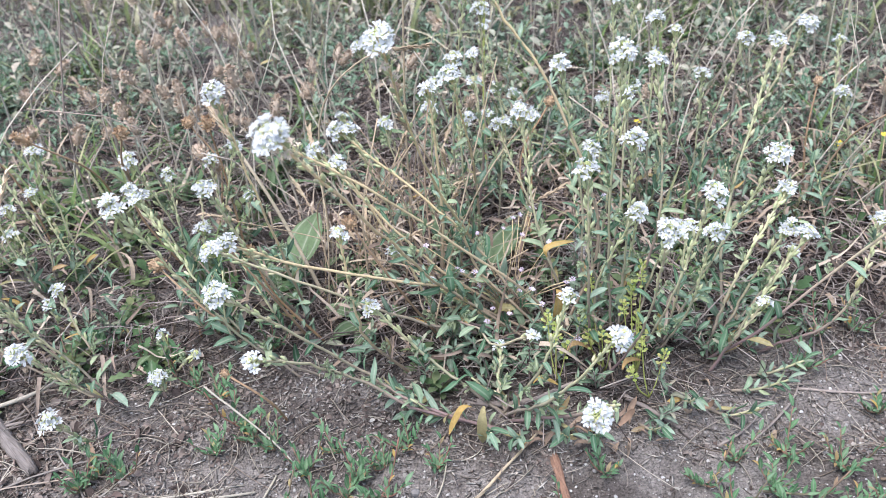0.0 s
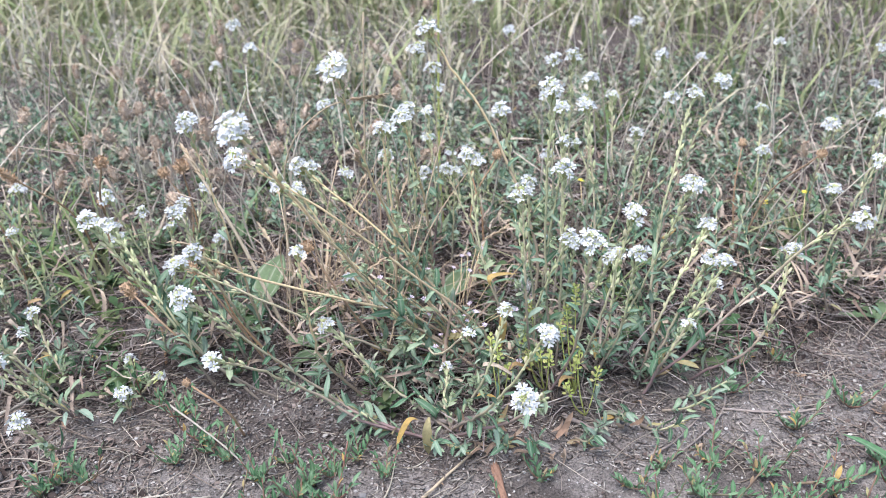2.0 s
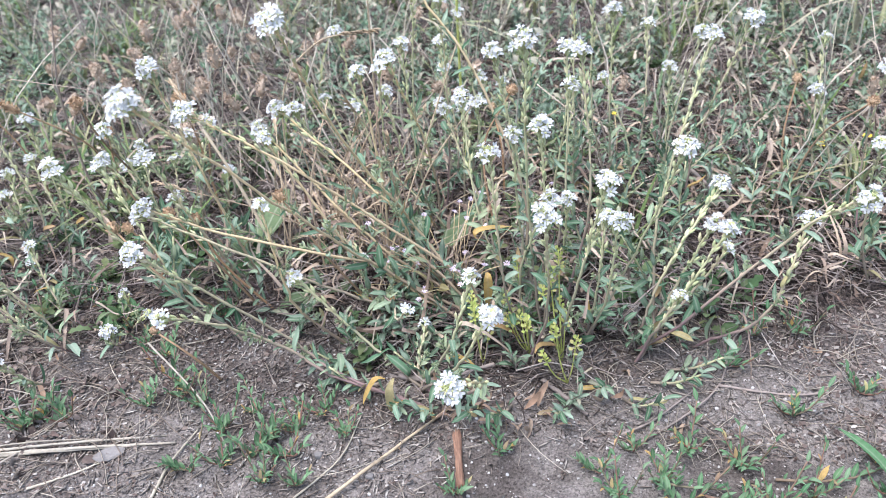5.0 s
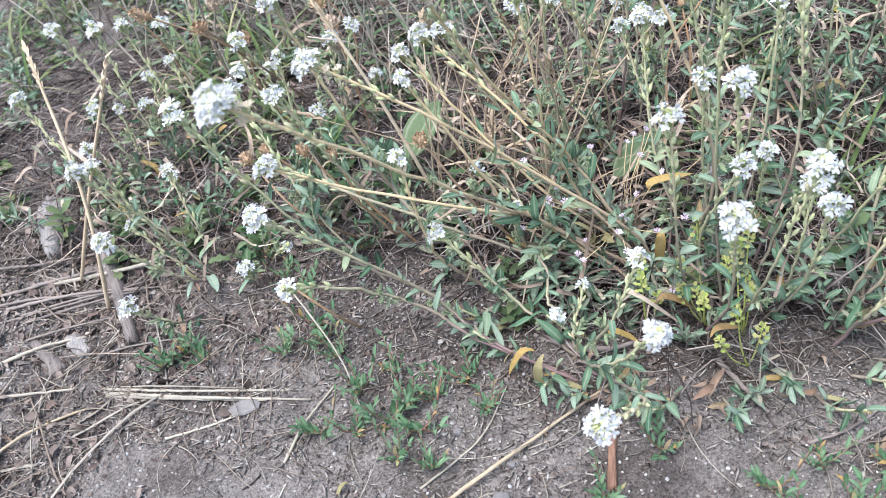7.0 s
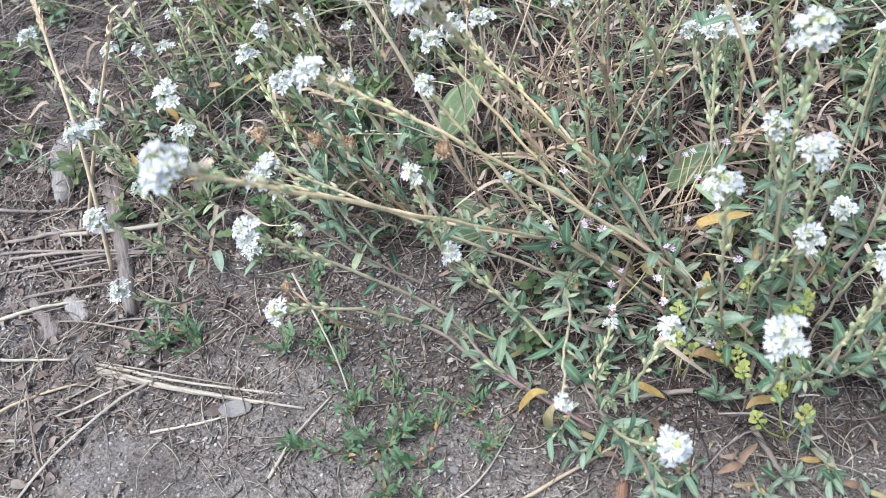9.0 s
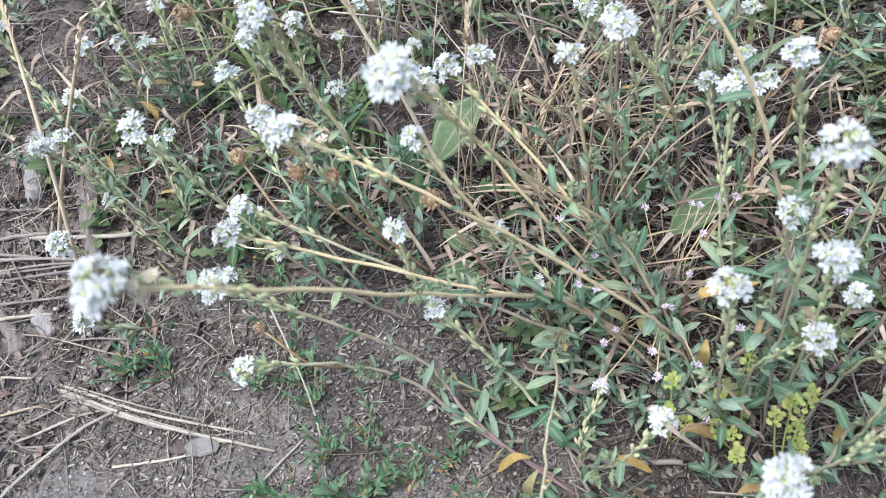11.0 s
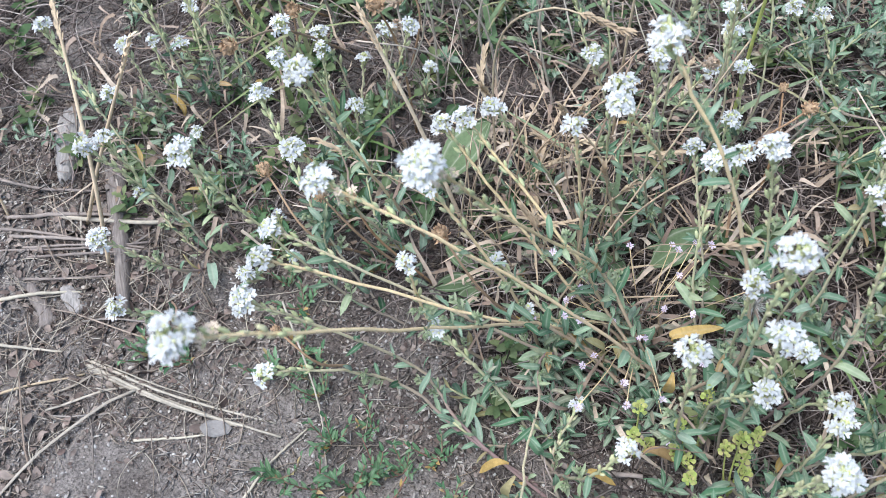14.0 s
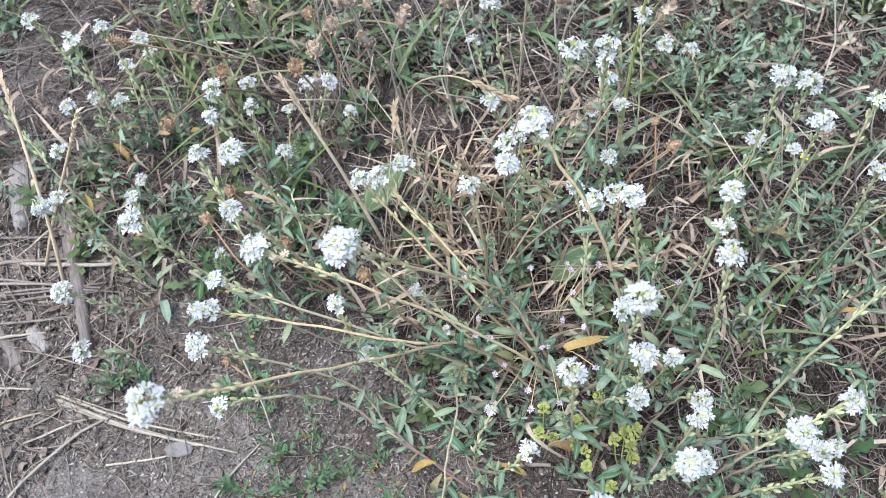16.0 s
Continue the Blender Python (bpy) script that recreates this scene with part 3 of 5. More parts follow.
MAIN = (0.055, 0.492)
alyssum("large hoary alyssum plant with sprawling grey-green stems and white flower heads", MAIN,
        [(-0.093, 0.318, 0.274, 1.3), (-0.053, 0.423, 0.273, 1.22), (-0.120, 0.428, 0.215, 1.15), (-0.150, 0.400, 0.163, 0.8),
         (-0.169, 0.426, 0.142, 0.75), (-0.032, 0.521, 0.198, 0.6), (-0.113, 0.523, 0.155, 0.8), (-0.096, 0.521, 0.170, 0.8),
         (0.003, 0.529, 0.268, 1.1), (-0.018, 0.543, 0.198, 0.9), (-0.091, 0.473, 0.173, 0.7), (-0.160, 0.474, 0.224, 1.0),
         (-0.176, 0.467, 0.161, 0.85), (-0.091, 0.443, 0.139, 0.7), (0.023, 0.351, 0.128, 0.22), (-0.037, 0.480, 0.070, 0.35), (-0.064, 0.492, 0.088, 0.35)],
        vias=[(0, ((0.0, 0.487, 0.035), (-0.026, 0.478, 0.062), (-0.047, 0.43, 0.125), (-0.072, 0.37, 0.205))),
              (1, ((0.015, 0.512, 0.045), (-0.010, 0.516, 0.084), (-0.035, 0.475, 0.165))),
              (2, ((0.038, 0.491, 0.040), (-0.015, 0.475, 0.10), (-0.07, 0.45, 0.165))),
              (3, ((0.0, 0.487, 0.035), (-0.026, 0.476, 0.065), (-0.051, 0.455, 0.088), (-0.109, 0.427, 0.124))),
              (8, ((0.082, 0.502, 0.09), (0.05, 0.521, 0.19), (0.02, 0.527, 0.238))),
              (7, ((0.0, 0.510, 0.05), (-0.021, 0.508, 0.100))),
              (14, ((-0.018, 0.474, 0.038), (-0.006, 0.431, 0.066), (0.004, 0.398, 0.080))),
              (15, ((0.0, 0.487, 0.03),)), (16, ((-0.01, 0.49, 0.035),))],
        roots=[(5, (-0.035, 0.537)), (9, (0.0, 0.612)), (10, (-0.03, 0.487)), (11, (-0.135, 0.527)), (12, (-0.132, 0.52)), (13, (-0.055, 0.468))], seed=1)
alyssum("hoary alyssum plant with upright stems of white flower heads and pods", (0.085, 0.49),
        [(0.085, 0.470, 0.241, 1.15), (0.094, 0.466, 0.185, 0.95), (0.063, 0.445, 0.177, 0.95), (0.099, 0.463, 0.132, 0.75), (0.111, 0.508, 0.105, 0.6),
         (0.100, 0.382, 0.173, 1.0), (0.135, 0.425, 0.170, 0.95), (0.144, 0.441, 0.131, 0.85), (0.137, 0.474, 0.113, 0.8), (0.184, 0.464, 0.171, 1.0),
         (0.014, 0.582, 0.138, 0.65), (0.031, 0.563, 0.159, 0.85), (0.057, 0.550, 0.199, 0.9), (0.074, 0.500, 0.160, 0.75), (0.136, 0.489, 0.101, 0.7),
         (0.118, 0.530, 0.208, 0.95), (0.108, 0.582, 0.188, 0.8), (0.112, 0.575, 0.162, 0.6)], seed=2)
alyssum("low hoary alyssum stems creeping over soil, white heads at the tips", (0.012, 0.412),
        [(-0.156, 0.383, 0.141, 0.95), (-0.137, 0.362, 0.107, 0.7), (-0.076, 0.439, 0.083, 0.75), (0.051, 0.416, 0.103, 0.7),
         (0.071, 0.347, 0.129, 0.8), (0.052, 0.302, 0.115, 1.0), (0.010, 0.454, 0.031, 0.5)],
        vias=[(0, ((-0.045, 0.412, 0.016), (-0.085, 0.427, 0.036), (-0.126, 0.405, 0.094))), (1, ((-0.045, 0.410, 0.014), (-0.085, 0.412, 0.042), (-0.115, 0.39, 0.078))),
              (5, ((0.05, 0.375, 0.04), (0.066, 0.335, 0.088)))], leafy=1.2, seed=3)
alyssum("hoary alyssum plant leaning over bare soil with white heads", (0.155, 0.462),
        [(0.186, 0.445, 0.068, 0.5), (0.218, 0.475, 0.103, 0.85), (0.225, 0.508, 0.064, 0.7), (0.217, 0.521, 0.110, 0.9), (0.270, 0.484, 0.106, 0.9),
         (0.279, 0.411, 0.166, 1.0), (0.210, 0.489, 0.097, 0.8), (0.208, 0.564, 0.202, 0.9)],
        vias=[(5, ((0.19, 0.455, 0.035), (0.232, 0.451, 0.09), (0.262, 0.44, 0.132)))], seed=4)
alyssum("hoary alyssum plant with pods and white heads beside weathered wood", (-0.245, 0.452),
        [(-0.332, 0.435, 0.112, 0.85), (-0.331, 0.449, 0.104, 0.75), (-0.289, 0.390, 0.095, 0.95), (-0.269, 0.364, 0.064, 0.9), (-0.327, 0.448, 0.047, 0.4),
         (-0.430, 0.503, 0.115, 0.9), (-0.303, 0.485, 0.073, 0.6), (-0.239, 0.486, 0.026, 0.5), (-0.209, 0.463, 0.026, 0.5), (-0.228, 0.435, 0.031, 0.6)], seed=5)
alyssum("slender hoary alyssum plant with grey-green podded stems", (-0.125, 0.462),
        [(-0.222, 0.430, 0.174, 0.95), (-0.240, 0.511, 0.130, 0.85)], vias=[(0, ((-0.16, 0.45, 0.04), (-0.19, 0.44, 0.10)))], seed=6)
alyssum("loose hoary alyssum plant with many small white heads in dry grass", (-0.29, 0.545),
        [(-0.380, 0.495, 0.076, 0.7), (-0.388, 0.528, 0.091, 0.75), (-0.392, 0.554, 0.069, 0.5), (-0.368, 0.560, 0.072, 0.65), (-0.425, 0.563, 0.138, 0.85),
         (-0.374, 0.554, 0.146, 0.85), (-0.376, 0.583, 0.130, 0.85), (-0.339, 0.584, 0.132, 0.75), (-0.381, 0.591, 0.075, 0.7), (-0.365, 0.606, 0.082, 0.6), (-0.332, 0.516, 0.036, 0.5)], seed=7)
alyssum("hoary alyssum plant with white heads above matted dry stems", (-0.20, 0.57),
        [(-0.261, 0.564, 0.132, 0.75), (-0.261, 0.552, 0.113, 0.7), (-0.280, 0.616, 0.070, 0.75), (-0.215, 0.615, 0.101, 0.8), (-0.223, 0.595, 0.088, 0.6),
         (-0.221, 0.573, 0.063, 0.6), (-0.194, 0.632, 0.056, 0.5), (-0.194, 0.615, 0.113, 0.7), (-0.237, 0.571, 0.114, 0.7)], seed=8)
alyssum("upright hoary alyssum plant with white heads behind dry grass", (0.0, 0.64),
        [(0.041, 0.584, 0.144, 0.85), (0.012, 0.693, 0.091, 0.7), (0.023, 0.626, 0.118, 0.6), (-0.036, 0.604, 0.144, 0.7), (-0.030, 0.570, 0.179, 0.75), (-0.015, 0.589, 0.190, 0.85),
         (0.0, 0.685, 0.127, 0.7), (0.0, 0.672, 0.157, 0.7), (0.010, 0.715, 0.165, 0.7), (0.007, 0.644, 0.206, 0.9), (-0.095, 0.692, 0.160, 0.85), (-0.091, 0.541, 0.161, 0.75),
         (-0.005, 0.612, 0.232, 0.9), (-0.005, 0.683, 0.094, 0.8), (-0.120, 0.714, 0.085, 0.6), (-0.074, 0.644, 0.112, 0.7)], leafy=0.7, seed=9)
alyssum("branched hoary alyssum plant with clustered white heads", (0.16, 0.64),
        [(0.128, 0.660, 0.208, 0.9), (0.112, 0.664, 0.203, 0.9), (0.143, 0.650, 0.190, 0.9), (0.113, 0.691, 0.104, 0.75), (0.137, 0.679, 0.119, 0.5), (0.238, 0.594, 0.202, 1.0),
         (0.210, 0.636, 0.176, 0.75), (0.192, 0.676, 0.129, 0.75), (0.174, 0.710, 0.154, 0.7), (0.021, 0.776, 0.077, 0.7), (0.040, 0.790, 0.065, 0.6)], leafy=0.8, seed=10)
alyssum("hoary alyssum plant with white heads among low foliage", (0.36, 0.60),
        [(0.334, 0.570, 0.114, 0.8), (0.348, 0.534, 0.154, 0.75), (0.380, 0.499, 0.099, 0.95), (0.404, 0.530, 0.104, 0.8), (0.310, 0.671, 0.108, 0.75), (0.344, 0.618, 0.154, 1.0),
         (0.402, 0.643, 0.151, 0.9), (0.403, 0.616, 0.159, 0.9), (0.327, 0.735, 0.128, 0.7), (0.46, 0.60, 0.12, 0.8), (0.45, 0.69, 0.13, 0.8)], leafy=0.9, seed=11)
alyssum("distant hoary alyssum plant with small white heads in the meadow", (0.42, 0.88),
        [(0.498, 0.858, 0.150, 0.9), (0.501, 0.869, 0.104, 0.7), (0.395, 0.889, 0.151, 0.8), (0.244, 0.811, 0.162, 0.8), (0.330, 0.959, 0.115, 0.8),
         (0.51, 0.75, 0.185, 0.9), (0.256, 0.995, 0.152, 0.9), (0.55, 0.80, 0.16, 0.9)], leafy=0.6, fine=False, seed=12)
alyssum("distant hoary alyssum plant with small white heads in the meadow", (0.10, 1.0),
        [(0.101, 0.994, 0.147, 0.8), (0.07, 1.10, 0.16, 0.8), (0.16, 1.15, 0.15, 0.8)], leafy=0.6, fine=False, seed=13)
alyssum("distant hoary alyssum plant with small white heads in the meadow", (-0.22, 0.92),
        [(-0.215, 0.905, 0.185, 0.85), (-0.198, 0.90, 0.16, 0.85), (-0.24, 0.90, 0.14, 0.7)], leafy=0.6, fine=False, seed=14)


# ---- loose grit, litter and matted dead stems ----
def veg(x, y):
    """How thickly the meadow covers the ground, 0 to 1."""
    t = (y - edge(x)) / 0.05
    return max(0.0, min(1.0, t))


def strewn(n, x0, x1, y0, y1, g, keep=None):
    out = []
    while len(out) < n:
        x, y = g.uniform(x0, x1), g.uniform(y0, y1)
        if keep is None or g.random() < keep(x, y):
            out.append((x, y, lie(x, y)))
    return np.array(out)


def bare(x, y):
    """Open sand keeps little litter."""
    return 0.13 if y < 0.37 and x > -0.27 and noise.noise((x * 6, y * 6, 2.4)) > -0.14 else 1.0


def stuff(name, pieces, material, label, category):
    ob = new(name, mesh(name, *join(pieces), material, "foliage" in name))
    return tagged(ob, label, category, kind="stuff")


def lying(n, g, steep=0.12):
    a = g.uniform(0, 2 * np.pi, n)
    return np.stack([np.cos(a), np.sin(a), g.normal(0, steep, n)], 1)


def stalks(g, at, length, radius, d, bends=5, rows=6):
    """Thin lying or standing stalks; radius and length in metres."""
    out = []
    n = len(at)
    kind = g.integers(0, bends, n)
    for k in range(bends):
        p = bent_line(k * 0.16 - 0.32, k, rows)
        i = np.where(kind == k)[0]
        if not len(i):
            continue
        r = frames(d[i], g.normal(0, 1, (len(i), 3)) * 0.4 + (0, 0, 1))
        # centre line scaled by length, its ring by radius
        line, ring, faces = p
        c = np.einsum("nij,vj->nvi", r * length[i][:, None, None], line)
        q = np.einsum("nij,vj->nvi", r * radius[i][:, None, None], ring)
        v = c + q + at[i][:, None]
        f = faces[None] + (np.arange(len(i)) * len(line))[:, None, None]
        out.append((v.reshape(-1, 3), f.reshape(-1, 3)))
    return out


def bent_line(bend, seed, rows=6, sides=3):
    g = np.random.default_rng(seed + 40)
    y = np.linspace(0, 1, rows)
    line = np.stack([bend * 4 * (y - y * y) * 0.5 + g.normal(0, 0.008, rows), y, abs(bend) * (y - y * y)], 1)
    v, f = tube(line, 1.0, sides)
    centre = np.repeat(line, sides, 0)
    taper = np.repeat(1.0 - 0.45 * y, sides)[:, None]
    return centre, (v - centre) * taper, f


g = np.random.default_rng(21)
LOOSE_STRAWS = []
LOOSE = [organic("straw_" + k, c, "object", 0.75) for k, c in (("tan", [(0.20, 0.155, 0.122), (0.29, 0.235, 0.19)]), ("grey", [(0.165, 0.142, 0.126), (0.26, 0.23, 0.205)]), ("pale", [(0.27, 0.236, 0.195), (0.37, 0.33, 0.275)]))]
# grit
at = strewn(9000, -0.5, 0.5, 0.22, 0.5, g)
grit_r = 0.0004 + 0.0014 * g.random(9000) ** 3.5
stuff("grit", [sown(ball(1, 0.8, 0.7, 5, 3), frames(lying(9000, g)), np.repeat(grit_r[:, None], 3, 1), at)], organic("grit", [(0.42, 0.39, 0.36), (0.20, 0.18, 0.165), (0.58, 0.56, 0.53), (0.10, 0.088, 0.08)], "island", 0.9), "fine grit and small grains on the soil", "grit")
# chips of straw and bark
n = 14000
at = strewn(n, -0.5, 0.5, 0.22, 0.6, g, lambda x, y: bare(x, y) * (1.0 if y < edge(x) + 0.04 else 0.45)) + (0, 0, 0.001)
chip = np.stack([g.uniform(0.0003, 0.0009, n), 0.001 + 0.0075 * g.random(n) ** 3, g.uniform(0.0002, 0.0004, n)], 1)
stuff("plant_litter", [sown(tube([(0, -0.5, 0), (0.25, 0, 0.3), (0, 0.5, 0)], 1.0, 3), frames(lying(n, g)), chip, at)], organic("litter_chip", [(0.12, 0.098, 0.086), (0.19, 0.158, 0.138), (0.26, 0.225, 0.197), (0.32, 0.28, 0.245), (0.48, 0.44, 0.39), (0.10, 0.078, 0.068), (0.40, 0.36, 0.315)], "island", 0.85), "small chips of dry stems and bark on soil", "litter")
# matted dead stems
n = 30000
at = strewn(n, -0.95, 1.1, 0.4, 1.4, g, lambda x, y: veg(x, y) * (0.55 if x < -0.12 and y < 0.7 else 1.0 if abs(x) < 0.48 and y < 0.8 else 0.6 if abs(x) < 0.5 and y < 1.02 else 0.18)) + np.stack([np.zeros(n), np.zeros(n), 0.001 + 0.018 * g.random(n) ** 1.5], 1)
# stems nearest the floor are split off to be coloured as shaded
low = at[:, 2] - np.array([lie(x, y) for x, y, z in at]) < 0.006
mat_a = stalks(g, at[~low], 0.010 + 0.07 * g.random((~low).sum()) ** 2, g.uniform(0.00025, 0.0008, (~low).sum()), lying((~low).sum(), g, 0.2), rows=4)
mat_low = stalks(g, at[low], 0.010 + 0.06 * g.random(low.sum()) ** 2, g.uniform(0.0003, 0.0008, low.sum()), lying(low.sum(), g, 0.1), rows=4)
n = 900
at = strewn(n, -0.5, 0.5, 0.22, 0.55, g, lambda x, y: bare(x, y) * (0.45 + 0.55 * (x > 0.12))) + (0, 0, 0.0015)
mat_b = stalks(g, at, g.uniform(0.01, 0.055, n), g.uniform(0.00025, 0.0006, n), lying(n, g, 0.05))
n = 520
at = strewn(n, -0.6, -0.16, 0.2, 0.5, g, bare) + (0, 0, 0.002)
mat_c = stalks(g, at, g.uniform(0.012, 0.06, n), g.uniform(0.00025, 0.0006, n), lying(n, g, 0.08))
n = 30000
at = strewn(n, -0.6, 0.55, 0.22, 0.68, g, lambda x, y: bare(x, y) * (0.12 + 0.88 * (noise.fractal((x * 9, y * 9, 5.5), 0.8, 2.0, 3) > 0.0))) + (0, 0, 0.0012)
flake = (0.0009 + 0.0050 * g.random(n) ** 2.6) * np.where(at[:, 1] < 0.37, 0.75, 1.0)
flakes, kind = [], g.integers(0, 4, n)
for k in range(4):
    c, i = np.random.default_rng(k + 60), kind == k
    a = np.arange(6) * 1.047 + c.normal(0, 0.22, 6)
    rim = np.stack([(0.16 + 0.1 * k) * np.cos(a), 0.5 * np.sin(a), c.normal(0, 0.07, 6)], 1) * c.uniform(0.65, 1.15, (6, 1))
    flakes.append(sown((np.concatenate([rim, [(0, 0, 0.09)]]), np.array([(q, (q + 1) % 6, 6) for q in range(6)])), frames(lying(i.sum(), g, 0.2), g.normal(0, 0.4, (i.sum(), 3)) + (0, 0, 1)), np.repeat(flake[i][:, None], 3, 1), at[i]))
stuff("leaf_crumbs", flakes, organic("leaf_crumb", [(0.05, 0.037, 0.033), (0.10, 0.074, 0.064), (0.155, 0.12, 0.103), (0.24, 0.20, 0.172), (0.115, 0.085, 0.073), (0.40, 0.37, 0.33)], "island", 0.85), "crumbled brown leaf bits scattered on the soil", "litter")
n = 2600
at = strewn(n, -0.6, -0.2, 0.2, 0.52, g, lambda x, y: (1.0 if x < -0.28 else 0.35) * bare(x, y)) + (0, 0, 0.002)
mould = 0.003 + 0.008 * g.random(n) ** 2
stuff("leaf_mould", [sown(blade(0.3, 5, 0.5, 0.6, "spoon", 0.12), frames(lying(n, g, 0.35), g.normal(0, 0.6, (n, 3)) + (0, 0, 1)), np.repeat(mould[:, None], 3, 1), at)], organic("mouldering_leaf", [(0.06, 0.046, 0.041), (0.12, 0.092, 0.08), (0.20, 0.16, 0.138), (0.30, 0.25, 0.215), (0.15, 0.105, 0.09)], "island", 0.85), "shrivelled dark brown leaves rotting on the soil", "litter")
for k in range(6):
    v, f = tube(np.stack([0.25 * (k / 2.5 - 1) * (np.linspace(0, 1, 7) - np.linspace(0, 1, 7) ** 2) + g.normal(0, 0.006, 7), np.linspace(0, 1, 7) - 0.5, 0.02 + 0.06 * np.sin(np.linspace(0, 3.1, 7)) * (k % 2)], 1), 0.0065 + 0.003 * (k % 3), 4)
    LOOSE_STRAWS.append(mesh("straw", v, f, LOOSE[k % 3]))
for x, y, z in strewn(150, -0.6, -0.2, 0.2, 0.5, g, lambda x, y: bare(x, y) * (1.0 if x < -0.26 else 0.3)):
    ob = new("straw", LOOSE_STRAWS[g.integers(6)])
    ln = 0.025 + 0.09 * g.random() ** 1.6
    ob.matrix_basis = pose(x, y, z + 0.001, g.normal(0, 3), 0, g.uniform(0, 360)) @ Matrix.Diagonal((ln, ln, 0.6 * ln, 1))
    tagged(ob, "dry bent straw lying on the soil by the wood", "straw", "loose straws")
# near-black colours paint the shade deep between the stems
stuff("rotting_stems", mat_low, organic("gap_shade_stem", [(0.02, 0.016, 0.015), (0.07, 0.054, 0.048), (0.14, 0.11, 0.097), (0.045, 0.034, 0.03)], "island", 0.85), "lowest dead stems on the meadow floor, coloured dark as gap shade", "dead stems")
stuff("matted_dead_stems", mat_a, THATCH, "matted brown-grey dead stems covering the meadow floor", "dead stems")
stuff("loose_straw", mat_b + mat_c, STRAW, "scattered dry straw lying on bare soil", "straw")

# ---- meadow foliage ----
def shoots(g, at, height, leaf_len, count, shapes, open_angle=(0.5, 1.2), lean=0.35, upward=0.25):
    """Leafy shoots: leaves wind up a leaning axis at each place."""
    out = []
    n = len(at)
    ax = np.stack([g.normal(0, lean, n), g.normal(0, lean, n), np.ones(n)], 1)
    ax /= np.linalg.norm(ax, axis=1)[:, None]
    h = g.uniform(*height, n)
    m = count
    s = (np.arange(m)[None] + g.random((n, m))) / m
    a = np.arange(m)[None] * 2.39996 + g.uniform(0, 6, (n, 1))
    op = g.uniform(*open_angle, (n, m)) * (1.1 - 0.45 * s)
    d = np.stack([np.cos(a) * np.sin(op), np.sin(a) * np.sin(op), np.cos(op) * upward * 3], 2)
    p = at[:, None] + ax[:, None] * (h[:, None] * s)[..., None]
    ln = g.uniform(*leaf_len, (n, m)) * (1.1 - 0.4 * s)
    d, p, ln = d.reshape(-1, 3), p.reshape(-1, 3), ln.reshape(-1)
    kind = g.integers(0, len(shapes), len(ln))
    for k, shape in enumerate(shapes):
        i = kind == k
        out.append(sown(shape, frames(d[i], g.normal(0, 0.3, (i.sum(), 3)) + (0, 0, 1)), np.repeat(ln[i][:, None], 3, 1), p[i]))
    stem_line = stalks(g, at, h, np.full(n, 0.0007), ax)
    return out, stem_line


LOW = [blade(0.13, 6, 0.25, 0.35, "oblong"), blade(0.10, 6, -0.15, 0.45, "oblong"), blade(0.15, 6, 0.45, 0.3, "oblong")]
FINE = [blade(0.15, 4, 0.25, 0.35), blade(0.12, 4, -0.15, 0.45), blade(0.26, 4, 0.3, 0.3)]
ROUND = [blade(0.30, 5, 0.2, 0.2, "spoon"), blade(0.24, 5, 0.1, 0.3, "spoon"), blade(0.26, 7, 0.2, 0.2, "lobed")]


def patchy(x, y):
    return veg(x, y) * max(0.05, min(1.0, 0.5 + 2.2 * noise.noise((x * 8, y * 8, 1.7))))


def under_main(x, y):
    return math.exp(-((x - 0.05) / 0.13) ** 2 - ((y - 0.48) / 0.075) ** 2)


near_a, stem_a = shoots(g, strewn(410, -0.8, 1.0, 0.42, 1.25, g, lambda x, y: patchy(x, y) * (0.9 if x < -0.12 and y < 0.66 else 0.55 if 0.6 < y < 0.82 else 1.0)), (0.015, 0.075), (0.008, 0.0185), 15, LOW)
near_b, stem_b = shoots(g, strewn(34, -0.16, 0.26, 0.38, 0.62, g, under_main), (0.01, 0.045), (0.008, 0.017), 12, LOW)
mid_a, _ = shoots(g, strewn(680, -0.7, 0.85, 0.66, 1.1, g, lambda x, y: (0.25 + 0.75 * (noise.noise((x * 6, y * 6, 6.1)) > 0.0)) * (0.45 if y < 0.8 else 1.0)), (0.015, 0.09), (0.006, 0.015), 18, FINE)
stuff("grey_green_foliage", near_a + near_b + mid_a, LEAF_STUFF, "low grey-green leafy shoots of meadow herbs", "foliage")
stuff("herb_stems", stem_a + stem_b, THATCH, "thin stems of low meadow herbs", "stems")
near_c, _ = shoots(g, strewn(300, -0.8, 1.0, 0.43, 1.3, g, lambda x, y: veg(x, y) * (0.15 + (noise.noise((x * 5, y * 5, 8.7)) > 0.05))), (0.004, 0.035), (0.009, 0.02), 12, ROUND, (0.9, 1.4))
stuff("green_ground_herbs", near_c, organic("herb_leaf", [(0.065, 0.115, 0.05), (0.10, 0.155, 0.07), (0.155, 0.20, 0.10), (0.20, 0.22, 0.10)], "island", 0.65, 0.25), "low dark green herbs with rounded and lobed leaves", "herbs")

SWORD = [(lambda c: (np.stack([c[0][:, 0], c[0][:, 1], c[0][:, 2]], 1), c[1]))(blade(0.022, 7, q, 0.35, "grass")) for q in (0.25, 0.5, 0.9)]


